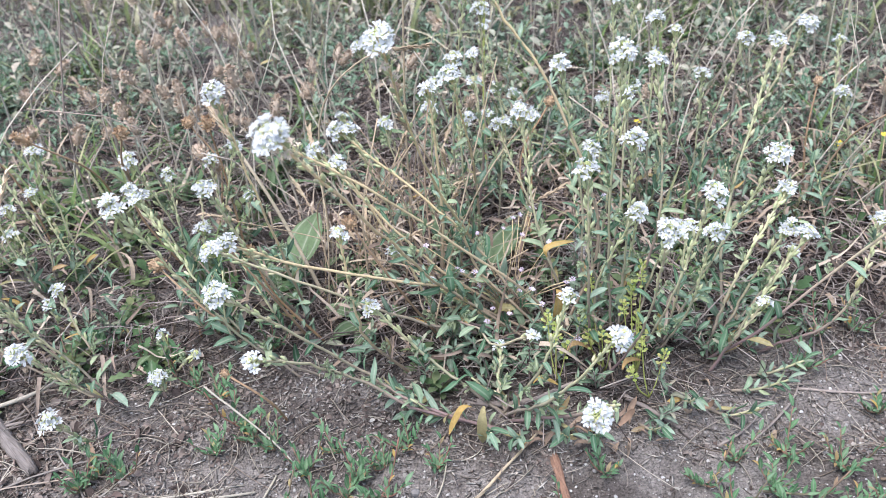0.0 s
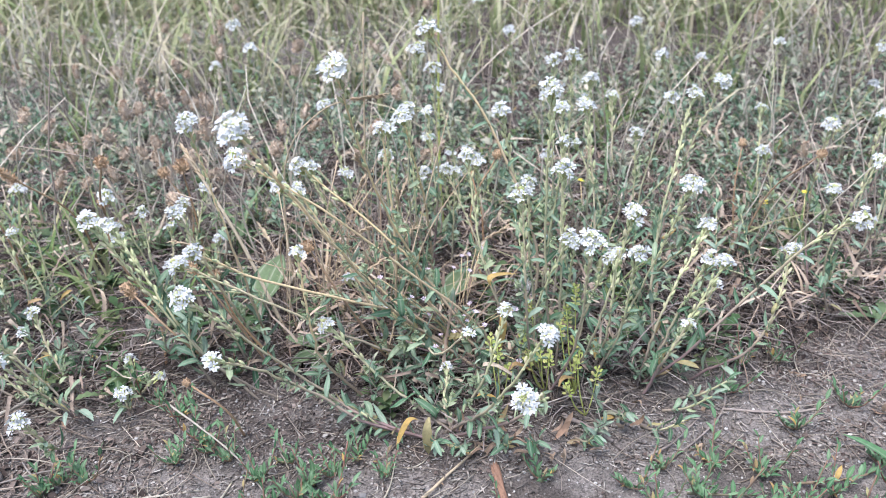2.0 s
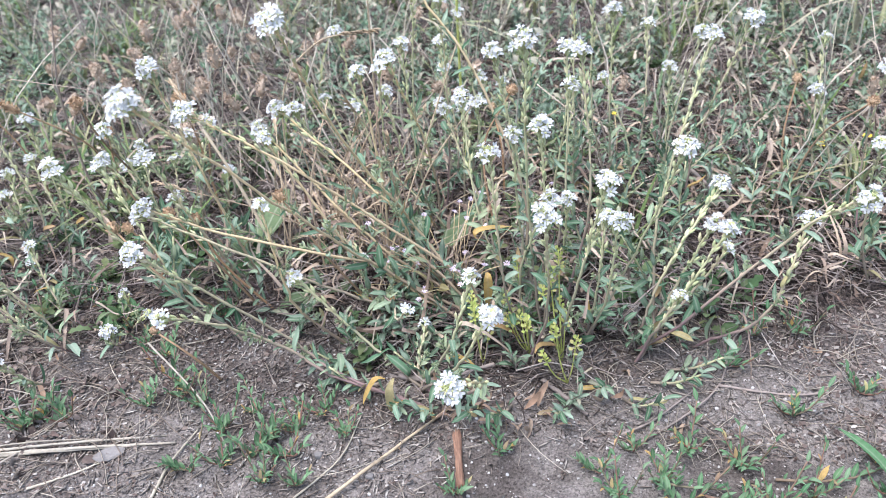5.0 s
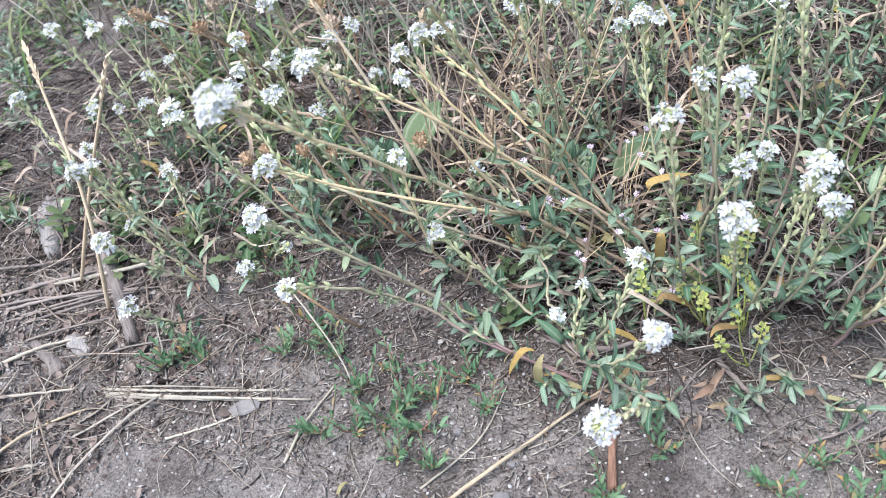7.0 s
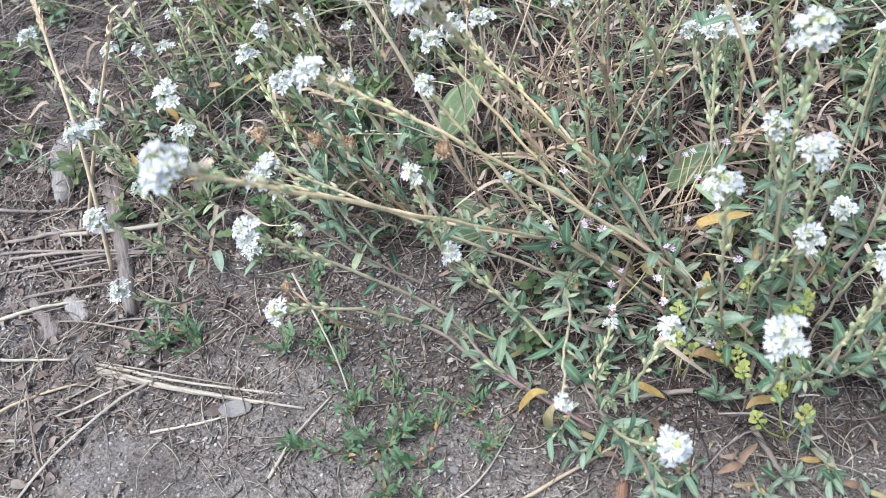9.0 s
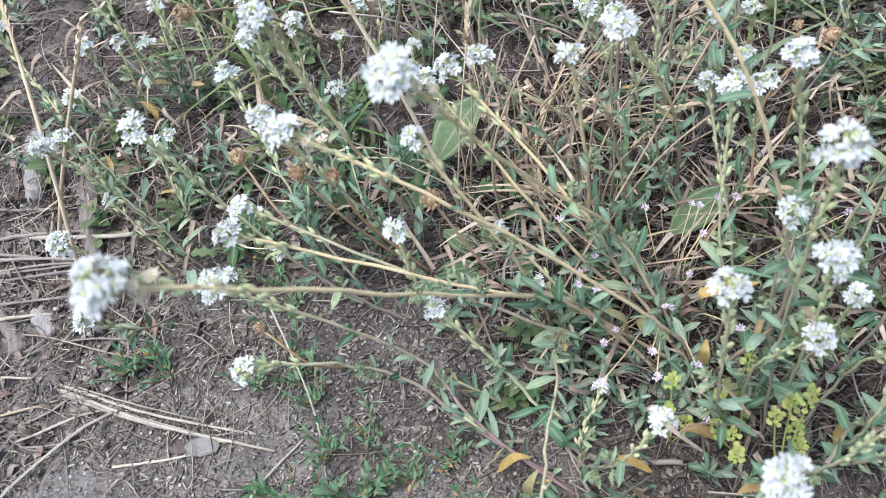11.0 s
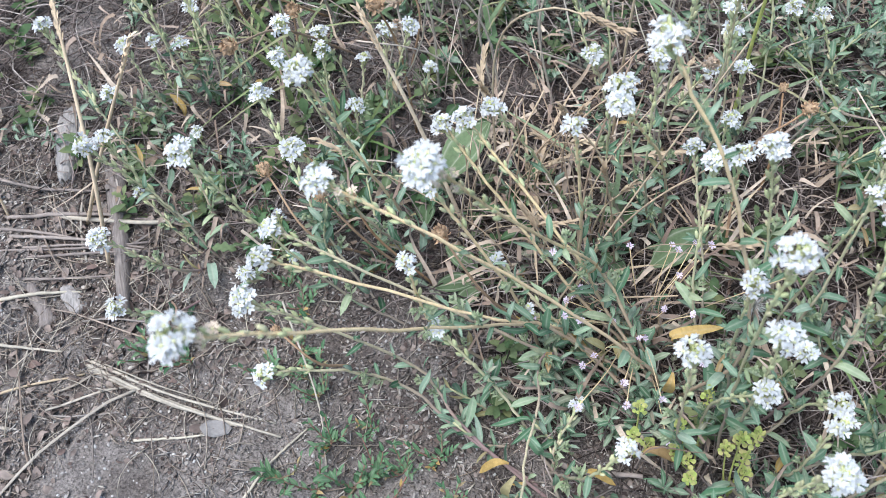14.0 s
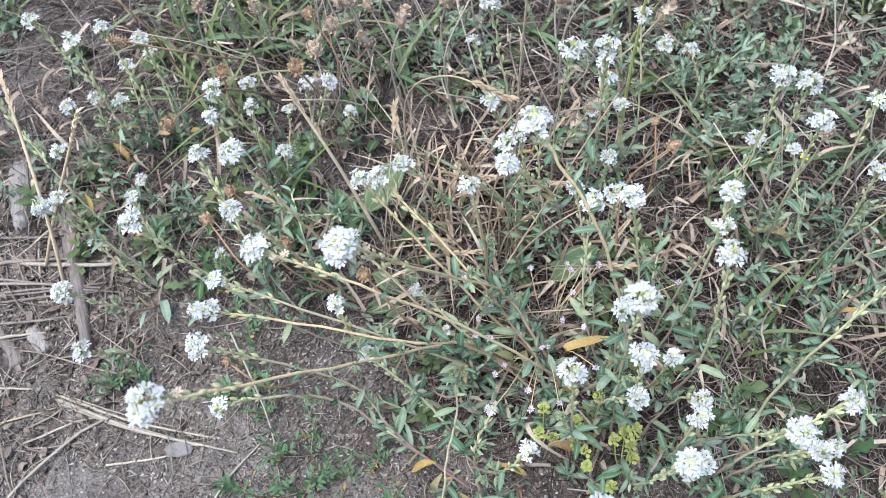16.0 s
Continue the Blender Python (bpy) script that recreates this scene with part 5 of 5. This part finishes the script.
def tall_shoot(seed):
    g = np.random.default_rng(seed + 340)
    top = thing("alyssum_shoot", (0, 0, 0), "upright grey-green leafy alyssum shoot without flowers", "wildflower", "leafy alyssum shoots")
    h = g.uniform(0.05, 0.085)
    pts = spline([(0, 0, -0.002), (g.normal(0, 0.008), g.normal(0, 0.008), 0.5 * h), (g.normal(0, 0.02), g.normal(0, 0.02), h)], 10)
    stem = part("stem", mesh("stem", *tube(pts, np.linspace(0.0011, 0.0006, 10), 5), GREEN_STEM, sides=5), top)
    for i in range(20):
        q = 0.22 + 0.78 * i / 19
        p = [np.interp(q, np.linspace(0, 1, 10), pts[:, j]) for j in range(3)]
        d = ring_dirs(pts[-1] - pts[0], 20, np.full(20, 1.0 - 0.65 * q), np.random.default_rng(seed))[i]
        placed("leaf", LEAVES[g.integers(4)], stem, frames(d, g.normal(0, 0.4, 3) + (0, 0, 1))[0], g.uniform(0.011, 0.019) * (1.15 - 0.35 * q), p)
    return top


TALL = [tall_shoot(k) for k in range(4)]
for k, (x, y) in enumerate([(-0.17, 0.475), (-0.195, 0.50), (-0.15, 0.505), (-0.21, 0.535), (-0.245, 0.515), (-0.18, 0.545), (-0.14, 0.555), (0.19, 0.575), (0.215, 0.60), (0.165, 0.60), (0.235, 0.575), (0.26, 0.615), (0.145, 0.56), (0.20, 0.645), (0.28, 0.57), (0.30, 0.61), (0.175, 0.53), (-0.03, 0.56), (0.01, 0.60), (0.08, 0.57), (0.33, 0.575), (0.075, 0.725), (0.10, 0.69), (0.055, 0.765), (0.12, 0.655), (0.17, 0.69), (0.15, 0.73), (0.20, 0.70), (0.13, 0.625), (0.09, 0.75), (0.21, 0.665)]):
    m = pose(x, y, lie(x, y), g.normal(0, 9), g.normal(0, 9), g.uniform(0, 360))
    if k < 4:
        TALL[k].matrix_basis = m
    else:
        copy_thing(TALL[k % 4], m)

# ---- low ground herbs ----
HERB = organic("cinquefoil_leaf", [(0.06, 0.12, 0.05), (0.10, 0.165, 0.075), (0.165, 0.215, 0.11)], "object", 0.65, 0.25, rib=0.3)
HLEAF = [mesh("leaf", *blade(0.27, 7, 0.25, 0.25, "lobed"), HERB), mesh("leaf", *blade(0.22, 6, 0.2, 0.3, "spoon"), HERB, True)]


def herb(seed):
    g = np.random.default_rng(seed + 640)
    top = thing("cinquefoil", (0, 0, 0), "low green herb with small toothed leaves in dead stems", "weed", "low green herbs")
    for k in range(8):
        a = k * 2.4 + g.normal(0, 0.3)
        placed("leaf", HLEAF[g.integers(2)], top, frames(np.array((math.cos(a), math.sin(a), g.uniform(0.2, 1.4))))[0], g.uniform(0.009, 0.02), (g.normal(0, 0.006), g.normal(0, 0.006), g.uniform(0.001, 0.014)))
    return top


HERBS = [herb(k) for k in range(4)]
for k, (x, y, z) in enumerate(strewn(44, -0.42, 0.42, 0.44, 0.78, g, lambda x, y: veg(x, y) * (0.3 + 0.7 * (abs(x - 0.05) > 0.12)))):
    m = pose(x, y, z, g.normal(0, 6), g.normal(0, 6), g.uniform(0, 360))
    if k < 4:
        HERBS[k].matrix_basis = m
    else:
        copy_thing(HERBS[k % 4], m)

# ---- pepperwort ----
DISC_N = 9
DISC = (np.array([(0, 0.0052, 0.0003)] + [(0.0021 * math.sin(2 * math.pi * k / DISC_N), 0.0052 - (0.0021 if k else 0.0024) * math.cos(2 * math.pi * k / DISC_N), 0.0003) for k in range(DISC_N)]
                 + [(0, 0.0052, -0.0002), (0, 0, 0), (0.0003, 0.0012, 0)]),
        np.array([(0, 1 + k, 1 + (k + 1) % DISC_N) for k in range(DISC_N)] + [(DISC_N + 1, 1 + (k + 1) % DISC_N, 1 + k) for k in range(DISC_N)] + [(DISC_N + 2, DISC_N + 3, 1)]))
POD_DISC = mesh("pod", *DISC, LIME_POD)
POD_DISC.polygons.foreach_set("use_smooth", np.zeros(len(POD_DISC.polygons), bool))


def pepperwort(base, tips, seed):
    """Thin stems, each topped by a short crowded raceme of round pods."""
    g = np.random.default_rng(seed + 70)
    b = np.array((base[0], base[1], lie(*base)))
    top = thing("pepperwort", b, "yellow-green pepperwort with crowded round flat pods on thin stems", "weed", "pepperwort plants")
    for x, y, z, size in tips:
        tip = np.array((x, y, z)) - b
        pts = spline([(0, 0, 0), 0.5 * tip * (1.1, 1.1, 0.75), tip], 10)
        stem = part("stem", mesh("stem", *tube(pts, np.linspace(0.0007, 0.0004, 10), 4), LIME), top)
        n = int(20 * size)
        ax = pts[-1] - pts[-3]
        ax = ax / np.linalg.norm(ax) * 0.7 + (0, -0.1, 0.7)
        s = np.linspace(0, 1, n)
        d = ring_dirs(ax, n, 1.45 - 0.95 * s, g)
        for q, w, r in zip(s, d, frames(d, ax + g.normal(0, 0.3, (n, 3)))):
            placed("pod", POD_DISC, stem, r, g.uniform(0.5, 0.76), tip - ax * 0.011 * size * (1 - q))


pepperwort((0.085, 0.458), [(0.075, 0.482, 0.065, 0.9), (0.067, 0.464, 0.050, 0.9), (0.070, 0.452, 0.040, 0.8), (0.084, 0.437, 0.051, 0.9), (0.079, 0.448, 0.045, 0.6)], 1)
pepperwort((0.05, 0.452), [(0.047, 0.445, 0.055, 1.0), (0.043, 0.464, 0.048, 0.7), (0.056, 0.452, 0.030, 0.6)], 2)
pepperwort((0.108, 0.455), [(0.099, 0.462, 0.074, 1.1), (0.105, 0.460, 0.092, 1.1), (0.106, 0.465, 0.045, 0.9), (0.110, 0.459, 0.039, 0.9), (0.094, 0.458, 0.062, 0.8)], 3)
pepperwort((0.112, 0.432), [(0.103, 0.432, 0.050, 0.8), (0.118, 0.428, 0.042, 0.8), (0.095, 0.421, 0.034, 0.7)], 4)

# ---- small pink flowers ----
pink = [mesh("flower", *flower_shape(30 + k), PINK) for k in range(2)]
top = thing("sandwort", (0.02, 0.53, lie(0.02, 0.53)), "wiry sandwort with tiny pale pink flowers in the undergrowth", "wildflower")
for k in range(30):
    tip = np.array((g.normal(0, 0.045), g.normal(-0.005, 0.035), g.uniform(0.035, 0.085)))
    pts = spline([(g.normal(0, 0.01), g.normal(0, 0.01), 0), 0.5 * tip + (0, 0, 0.006), tip], 8)
    stem = part("stem", mesh("stem", *tube(pts, 0.00035, 4), STEM, sides=4), top)
    placed("flower", pink[k % 2], stem, frames(np.cross((0.2, 0.1, 1), g.normal(0, 1, 3))[None], (g.normal(0, 0.4), g.normal(-0.3, 0.4), 1))[0], 0.72, tip)
for k, (x, y, z) in enumerate([(0.36, 0.68, 0.07), (0.33, 0.70, 0.05), (0.15, 0.72, 0.07), (0.44, 0.66, 0.06)]):
    top = thing("yellow_flower", (x, y, lie(x, y)), "tiny yellow flower on a thin stalk in the meadow", "wildflower", "yellow flowers")
    part("stalk", mesh("stalk", *tube([(0, 0, 0), (0.003, 0, z * 0.6), (0, 0, z)], 0.0005, 4), STEM, sides=4), top)
    placed("flower", mesh("flower", *flower_shape(50 + k), YELLOW), top, np.eye(3), 1.1, (0, 0, z))

# ---- straws, twigs, wood and stones on the soil ----
def lying_stalk(name, points, radius, material, label, category, group, flat=1.0, seed=0, taper=0.6):
    g = np.random.default_rng(seed + 800)
    x0, y0 = points[0][:2]
    b = np.array((x0, y0, lie(x0, y0)))
    pts = spline([np.array((p[0], p[1], lie(p[0], p[1]) + radius * 0.9 + (p[2] if len(p) > 2 else 0))) - b for p in points], 20)
    pts += g.normal(0, radius * 0.12, pts.shape)
    v, f = tube(pts, np.linspace(radius, radius * taper, 20) * g.uniform(0.9, 1.12, 20), 7)
    ob = new(name, mesh(name, v, f, material))
    ob.location = b
    return tagged(ob, label, category, group)


def straw(points, radius=0.0012, material=PALE_STRAW, seed=0, label="pale dry straw lying on sandy soil"):
    return lying_stalk("straw", points, radius, material, label, "straw", "straws on the soil", seed=seed)


BUNDLE = organic("flattened_straw", [(0.31, 0.277, 0.225), (0.40, 0.36, 0.295)], "object", 0.7)
straw([(-0.305, 0.339), (-0.23, 0.345, 0.004), (-0.160, 0.363)], 0.0012, material=BUNDLE, seed=1)
straw([(-0.303, 0.336), (-0.225, 0.3405, 0.004), (-0.152, 0.357)], 0.0014, material=BUNDLE, seed=2)
straw([(-0.300, 0.334), (-0.24, 0.3375, 0.003), (-0.18, 0.349)], 0.0012, material=BUNDLE, seed=3)
straw([(-0.306, 0.341), (-0.25, 0.345, 0.003), (-0.20, 0.355)], 0.0007, material=BUNDLE, seed=21)
straw([(-0.29, 0.336), (-0.22, 0.343, 0.003), (-0.165, 0.354)], 0.0007, material=BUNDLE, seed=22)
straw([(-0.235, 0.309), (-0.21, 0.325), (-0.187, 0.340)], 0.0010, seed=4)
straw([(-0.397, 0.340), (-0.37, 0.36, 0.004), (-0.345, 0.378)], 0.0016, seed=5)
straw([(-0.42, 0.305), (-0.37, 0.315, 0.003), (-0.325, 0.335)], 0.0014, STRAW, seed=6)
straw([(-0.36, 0.25), (-0.34, 0.29, 0.003), (-0.30, 0.33)], 0.0013, TAN_STALK, seed=7)
straw([(-0.052, 0.292), (-0.01, 0.345, 0.003), (0.036, 0.405)], 0.0014, TAN_STALK, seed=8, label="long brown straw lying across the soil")
straw([(0.06, 0.298), (0.132, 0.318, 0.004), (0.176, 0.335)], 0.0012, seed=9)
straw([(0.02, 0.288), (0.10, 0.30, 0.003), (0.17, 0.30)], 0.0010, seed=10)
straw([(-0.196, 0.431, 0.02), (-0.139, 0.385, 0.012), (-0.106, 0.343)], 0.0008, BUNDLE, seed=11)
straw([(-0.416, 0.416), (-0.33, 0.448, 0.006), (-0.305, 0.472, 0.01), (-0.285, 0.50)], 0.0017, STRAW, seed=12, label="curved grey-tan stem lying by the wood")
straw([(-0.15, 0.31), (-0.148, 0.34, 0.002), (-0.14, 0.37)], 0.0011, seed=13)
straw([(0.27, 0.30), (0.31, 0.295, 0.002), (0.36, 0.31)], 0.0011, seed=14)
straw([(-0.06, 0.31), (-0.035, 0.35, 0.002), (-0.028, 0.39)], 0.0008, seed=15)


def twig(points, radius, seed, label="thin grey twig lying on the soil"):
    return lying_stalk("twig", points, radius, TWIG, label, "twig", "twigs", seed=seed)


twig([(0.150, 0.372), (0.185, 0.40, 0.002), (0.216, 0.435), (0.235, 0.49, 0.003), (0.272, 0.535)], 0.0009, 1)
twig([(0.095, 0.432), (0.11, 0.414, 0.002), (0.126, 0.399)], 0.002, 2, "short dark twig half buried in soil")
twig([(0.148, 0.384), (0.17, 0.398, 0.002), (0.20, 0.432)], 0.0010, 3)
twig([(0.216, 0.435), (0.27, 0.43, 0.002), (0.33, 0.445)], 0.0010, 4)
twig([(-0.02, 0.432), (0.02, 0.425, 0.004), (0.06, 0.44, 0.006)], 0.0024, 5)
twig([(0.21, 0.70, 0.03), (0.245, 0.64, 0.02), (0.262, 0.60)], 0.0019, 6, "grey forked twig standing among the herbs")
twig([(-0.40, 0.38), (-0.36, 0.405, 0.004), (-0.32, 0.43)], 0.0013, 7)
twig([(-0.41, 0.385), (-0.36, 0.412, 0.006), (-0.30, 0.435)], 0.001, 9)
for k, (p, q) in enumerate([((-0.43, 0.372), (-0.31, 0.445)), ((-0.425, 0.388), (-0.325, 0.43)), ((-0.44, 0.40), (-0.335, 0.452)), ((-0.39, 0.365), (-0.33, 0.402)), ((-0.45, 0.385), (-0.36, 0.417))]):
    twig([p, (0.5 * (p[0] + q[0]), 0.5 * (p[1] + q[1]) + 0.004 * (k % 3 - 1), 0.005 + 0.002 * (k % 2)), q], 0.0011 + 0.0003 * (k % 3), 30 + k, "dark grey old stem in a loose bundle on the soil")
twig([(-0.5, 0.42), (-0.44, 0.43, 0.004), (-0.38, 0.46)], 0.0015, 8)


def slab(name, a, b, width, thick, material, label, category, seed, group=""):
    """A split, weathered length of wood from a to b."""
    g = np.random.default_rng(seed + 1200)
    a, b = np.array(a, float), np.array(b, float)
    d = (b - a) / np.linalg.norm(b - a)
    side = np.array((-d[1], d[0]))
    rows, cols = 14, 7
    v, f = [], []
    for i in range(rows):
        s = i / (rows - 1)
        w = width * (0.8 + 0.25 * math.sin(3 * s + seed) + g.normal(0, 0.04)) * (0.72 if i in (0, rows - 1) else 1)
        for k in range(cols):
            u = k / (cols - 1) * 2 - 1
            xy = a + (b - a) * (s + 0.02 * g.normal() * (i in (0, rows - 1))) + side * u * w * 0.5
            z = thick * (1 - 0.5 * u * u) + 0.0007 * math.sin(k * 2.6 + 0.7 * seed) + g.normal(0, 0.0002)
            v.append((*xy, lie(*(a + (b - a) * s)) + z))
    top_n = len(v)
    v += [(x, y, z - thick * 1.6) for x, y, z in v]
    for i in range(rows - 1):
        for k in range(cols - 1):
            q = i * cols + k
            f.append((q, q + 1, q + cols + 1, q + cols))
            q += top_n
            f.append((q, q + cols, q + cols + 1, q + 1))
    rim = [k for k in range(cols)] + [i * cols + cols - 1 for i in range(1, rows)] + [(rows - 1) * cols + k for k in range(cols - 2, -1, -1)] + [i * cols for i in range(rows - 2, 0, -1)]
    for q, w in zip(rim, rim[1:] + rim[:1]):
        f.append((q, q + top_n, w + top_n, w))
    v = np.array(v)
    o = np.array((*a, lie(*a)))
    ob = new(name, mesh(name, v - o, f, material))
    ob.location = o
    return tagged(ob, label, category, group)


slab("wood_piece", (-0.466, 0.504), (-0.422, 0.446), 0.020, 0.010, GREY_WOOD, "short weathered grey board lying in straw", "wood", 1)
slab("wood_piece", (-0.400, 0.478), (-0.302, 0.378), 0.0165, 0.009, BROWN_WOOD, "long weathered brown-grey wood strip on the soil", "wood", 2)
slab("bark_strip", (0.040, 0.376), (0.047, 0.334), 0.0085, 0.004, RED_BARK, "narrow reddish-brown bark strip on the soil", "bark", 3)
slab("bark_strip", (0.048, 0.333), (0.053, 0.285), 0.0085, 0.004, BLACK_BARK, "narrow blackened bark strip on the soil", "bark", 4)
slab("bark_flake", (-0.382, 0.364), (-0.350, 0.346), 0.013, 0.004, BROWN_WOOD, "curled flake of brown bark on the soil", "bark", 5, "bark flakes")
slab("bark_flake", (-0.360, 0.374), (-0.336, 0.366), 0.012, 0.004, GREY_WOOD, "flat flake of grey-brown bark on the soil", "bark", 6, "bark flakes")
slab("bark_flake", (-0.415, 0.425), (-0.398, 0.412), 0.010, 0.004, BROWN_WOOD, "small flake of brown bark on the soil", "bark", 7, "bark flakes")


def stone(x, y, sx, sy, sz, turn, seed, label="flat pale grey stone on sandy soil"):
    g = np.random.default_rng(seed + 1500)
    n = 11
    a = np.arange(n) * 2 * np.pi / n + g.normal(0, 0.16, n)
    r = g.uniform(0.78, 1.08, n)
    v = [(0, 0, sz * 0.95)]
    for inset, h in ((0.5, 1.0), (0.86, 0.85), (1.0, 0.35), (0.97, -0.6), (0.7, -1.0)):
        v += [(sx * inset * p * math.cos(q), sy * inset * p * math.sin(q), sz * (h + g.normal(0, 0.07))) for p, q in zip(r, a)]
    f = [(0, 1 + k, 1 + (k + 1) % n) for k in range(n)]
    for m in range(4):
        f += [(1 + m * n + k, 1 + (m + 1) * n + k, 1 + (m + 1) * n + (k + 1) % n, 1 + m * n + (k + 1) % n) for k in range(n)]
    f.append(tuple(1 + 4 * n + k for k in range(n - 1, -1, -1)))
    me = mesh("stone", v, f, STONE)
    me.polygons.foreach_set("use_smooth", np.zeros(len(me.polygons), bool))
    ob = new("stone", me)
    ob.matrix_basis = pose(x, y, lie(x, y) + sz * 0.35, g.normal(0, 4), g.normal(0, 4), turn)
    return tagged(ob, label, "stone", "stones")


stone(-0.1915, 0.3415, 0.0118, 0.0062, 0.0016, 24, 1)
stone(-0.013, 0.314, 0.0075, 0.006, 0.0022, 40, 2)
stone(0.178, 0.502, 0.008, 0.007, 0.004, 20, 3, "small rounded grey stone between the stems")
stone(0.160, 0.505, 0.009, 0.006, 0.004, 70, 4, "small rounded grey stone between the stems")
stone(-0.012, 0.337, 0.003, 0.0025, 0.002, 0, 5, "tiny pebble on sandy soil")
for k in range(14):
    x, y = g.uniform(-0.45, 0.45), g.uniform(0.24, 0.42)
    r = g.uniform(0.0016, 0.004)
    stone(x, y, r, r * 0.8, r * 0.6, g.uniform(0, 180), 10 + k, "tiny pebble on sandy soil")

# fallen and yellowed leaves
FALLEN = [mesh("fallen_leaf", *blade(0.13, 9, q, 0.7, "oblong", wave=0.05), m) for q in (0.75, -0.6) for m in (DEAD_LEAF, YELLOW_LEAF)]
for k in range(46):
    x, y = g.uniform(-0.42, 0.42), g.uniform(0.27, 0.56)
    ob = new("fallen_leaf", FALLEN[(0, 2, 0, 2, 1)[k % 5]])
    ln = g.uniform(0.006, 0.016)
    ob.matrix_basis = pose(x, y, lie(x, y) + 0.003, g.normal(0, 15), g.normal(0, 25), g.uniform(0, 360)) @ Matrix.Diagonal((ln, ln, ln, 1))
    tagged(ob, "dry yellow leaf on the ground" if k % 5 == 4 else "curled brown dead leaf on the ground", "leaf", "fallen leaves")
for k in range(26):
    x, y = 0.075 + g.normal(0, 0.03), 0.398 + g.normal(0, 0.012)
    ob = new("fallen_leaf", FALLEN[(0, 2)[k % 2]])
    ln = g.uniform(0.008, 0.018)
    ob.matrix_basis = pose(x, y, lie(x, y) + 0.004, g.normal(10, 25), g.normal(0, 35), g.uniform(0, 360)) @ Matrix.Diagonal((ln, ln, ln, 1))
    tagged(ob, "curled brown dead leaf heaped at the plant's foot", "leaf", "fallen leaves")
ORANGE = [mesh("yellow_leaf", *blade(0.15, 9, 1.5, 0.7, "oblong", wave=0.06), organic("orange_yellow_leaf", [(0.62, 0.37, 0.07), (0.55, 0.38, 0.13), (0.48, 0.33, 0.13)], "object", 0.65, 0.3, grain=420, rib=0.2), True)]
for x, y, z, a, up, ln in [(0.046, 0.497, 0.074, 45, 1.3, 0.021), (-0.004, 0.398, 0.028, -100, -0.9, 0.026), (-0.012, 0.405, 0.02, -150, -0.1, 0.022),
                           (0.055, 0.445, 0.03, 20, 0.2, 0.024), (0.052, 0.49, 0.05, -80, -0.7, 0.022), (0.09, 0.425, 0.03, 40, 0.4, 0.02), (0.03, 0.42, 0.025, 10, 0.3, 0.018), (0.16, 0.665, 0.03, 170, 0.2, 0.03)]:
    ob = new("yellow_leaf", ORANGE[0] if z > 0.045 else FALLEN[1])
    r = Matrix([list(q) for q in frames(np.array((math.cos(radians(a)), math.sin(radians(a)), up)))[0]]).to_4x4()
    ob.matrix_basis = Matrix.Translation((x, y, z)) @ r @ Matrix.Diagonal((ln, ln, ln, 1))
    tagged(ob, "withering orange-yellow leaf caught between stems", "leaf", "yellow leaves")

# ---- a feathery seed tuft caught in the stems ----
tuft = thing("seed_tuft", (0.078, 0.565, 0.03), "silvery feathery seed tuft caught between stems", "seed")
hair = ring_dirs((0.1, -0.2, 1.0), 150, np.linspace(0.2, 1.6, 150), np.random.default_rng(4)) + np.random.default_rng(5).normal(0, 0.16, (150, 3))
SILK = organic("silky_hair", [(0.52, 0.50, 0.47), (0.64, 0.62, 0.59)], "island", 0.5)
for k in range(3):
    d = hair[k::3]
    part("hair_tuft", mesh("hair_tuft", *sown(tube([(0, 0, 0), (0.02, 0.5, 0), (0, 1, 0)], 1.0, 3), frames(d), np.stack([np.full(50, 0.00008), np.random.default_rng(k).uniform(0.005, 0.015, 50), np.full(50, 0.00008)], 1), np.zeros((50, 3))), SILK), tuft)["kind"] = "stuff"
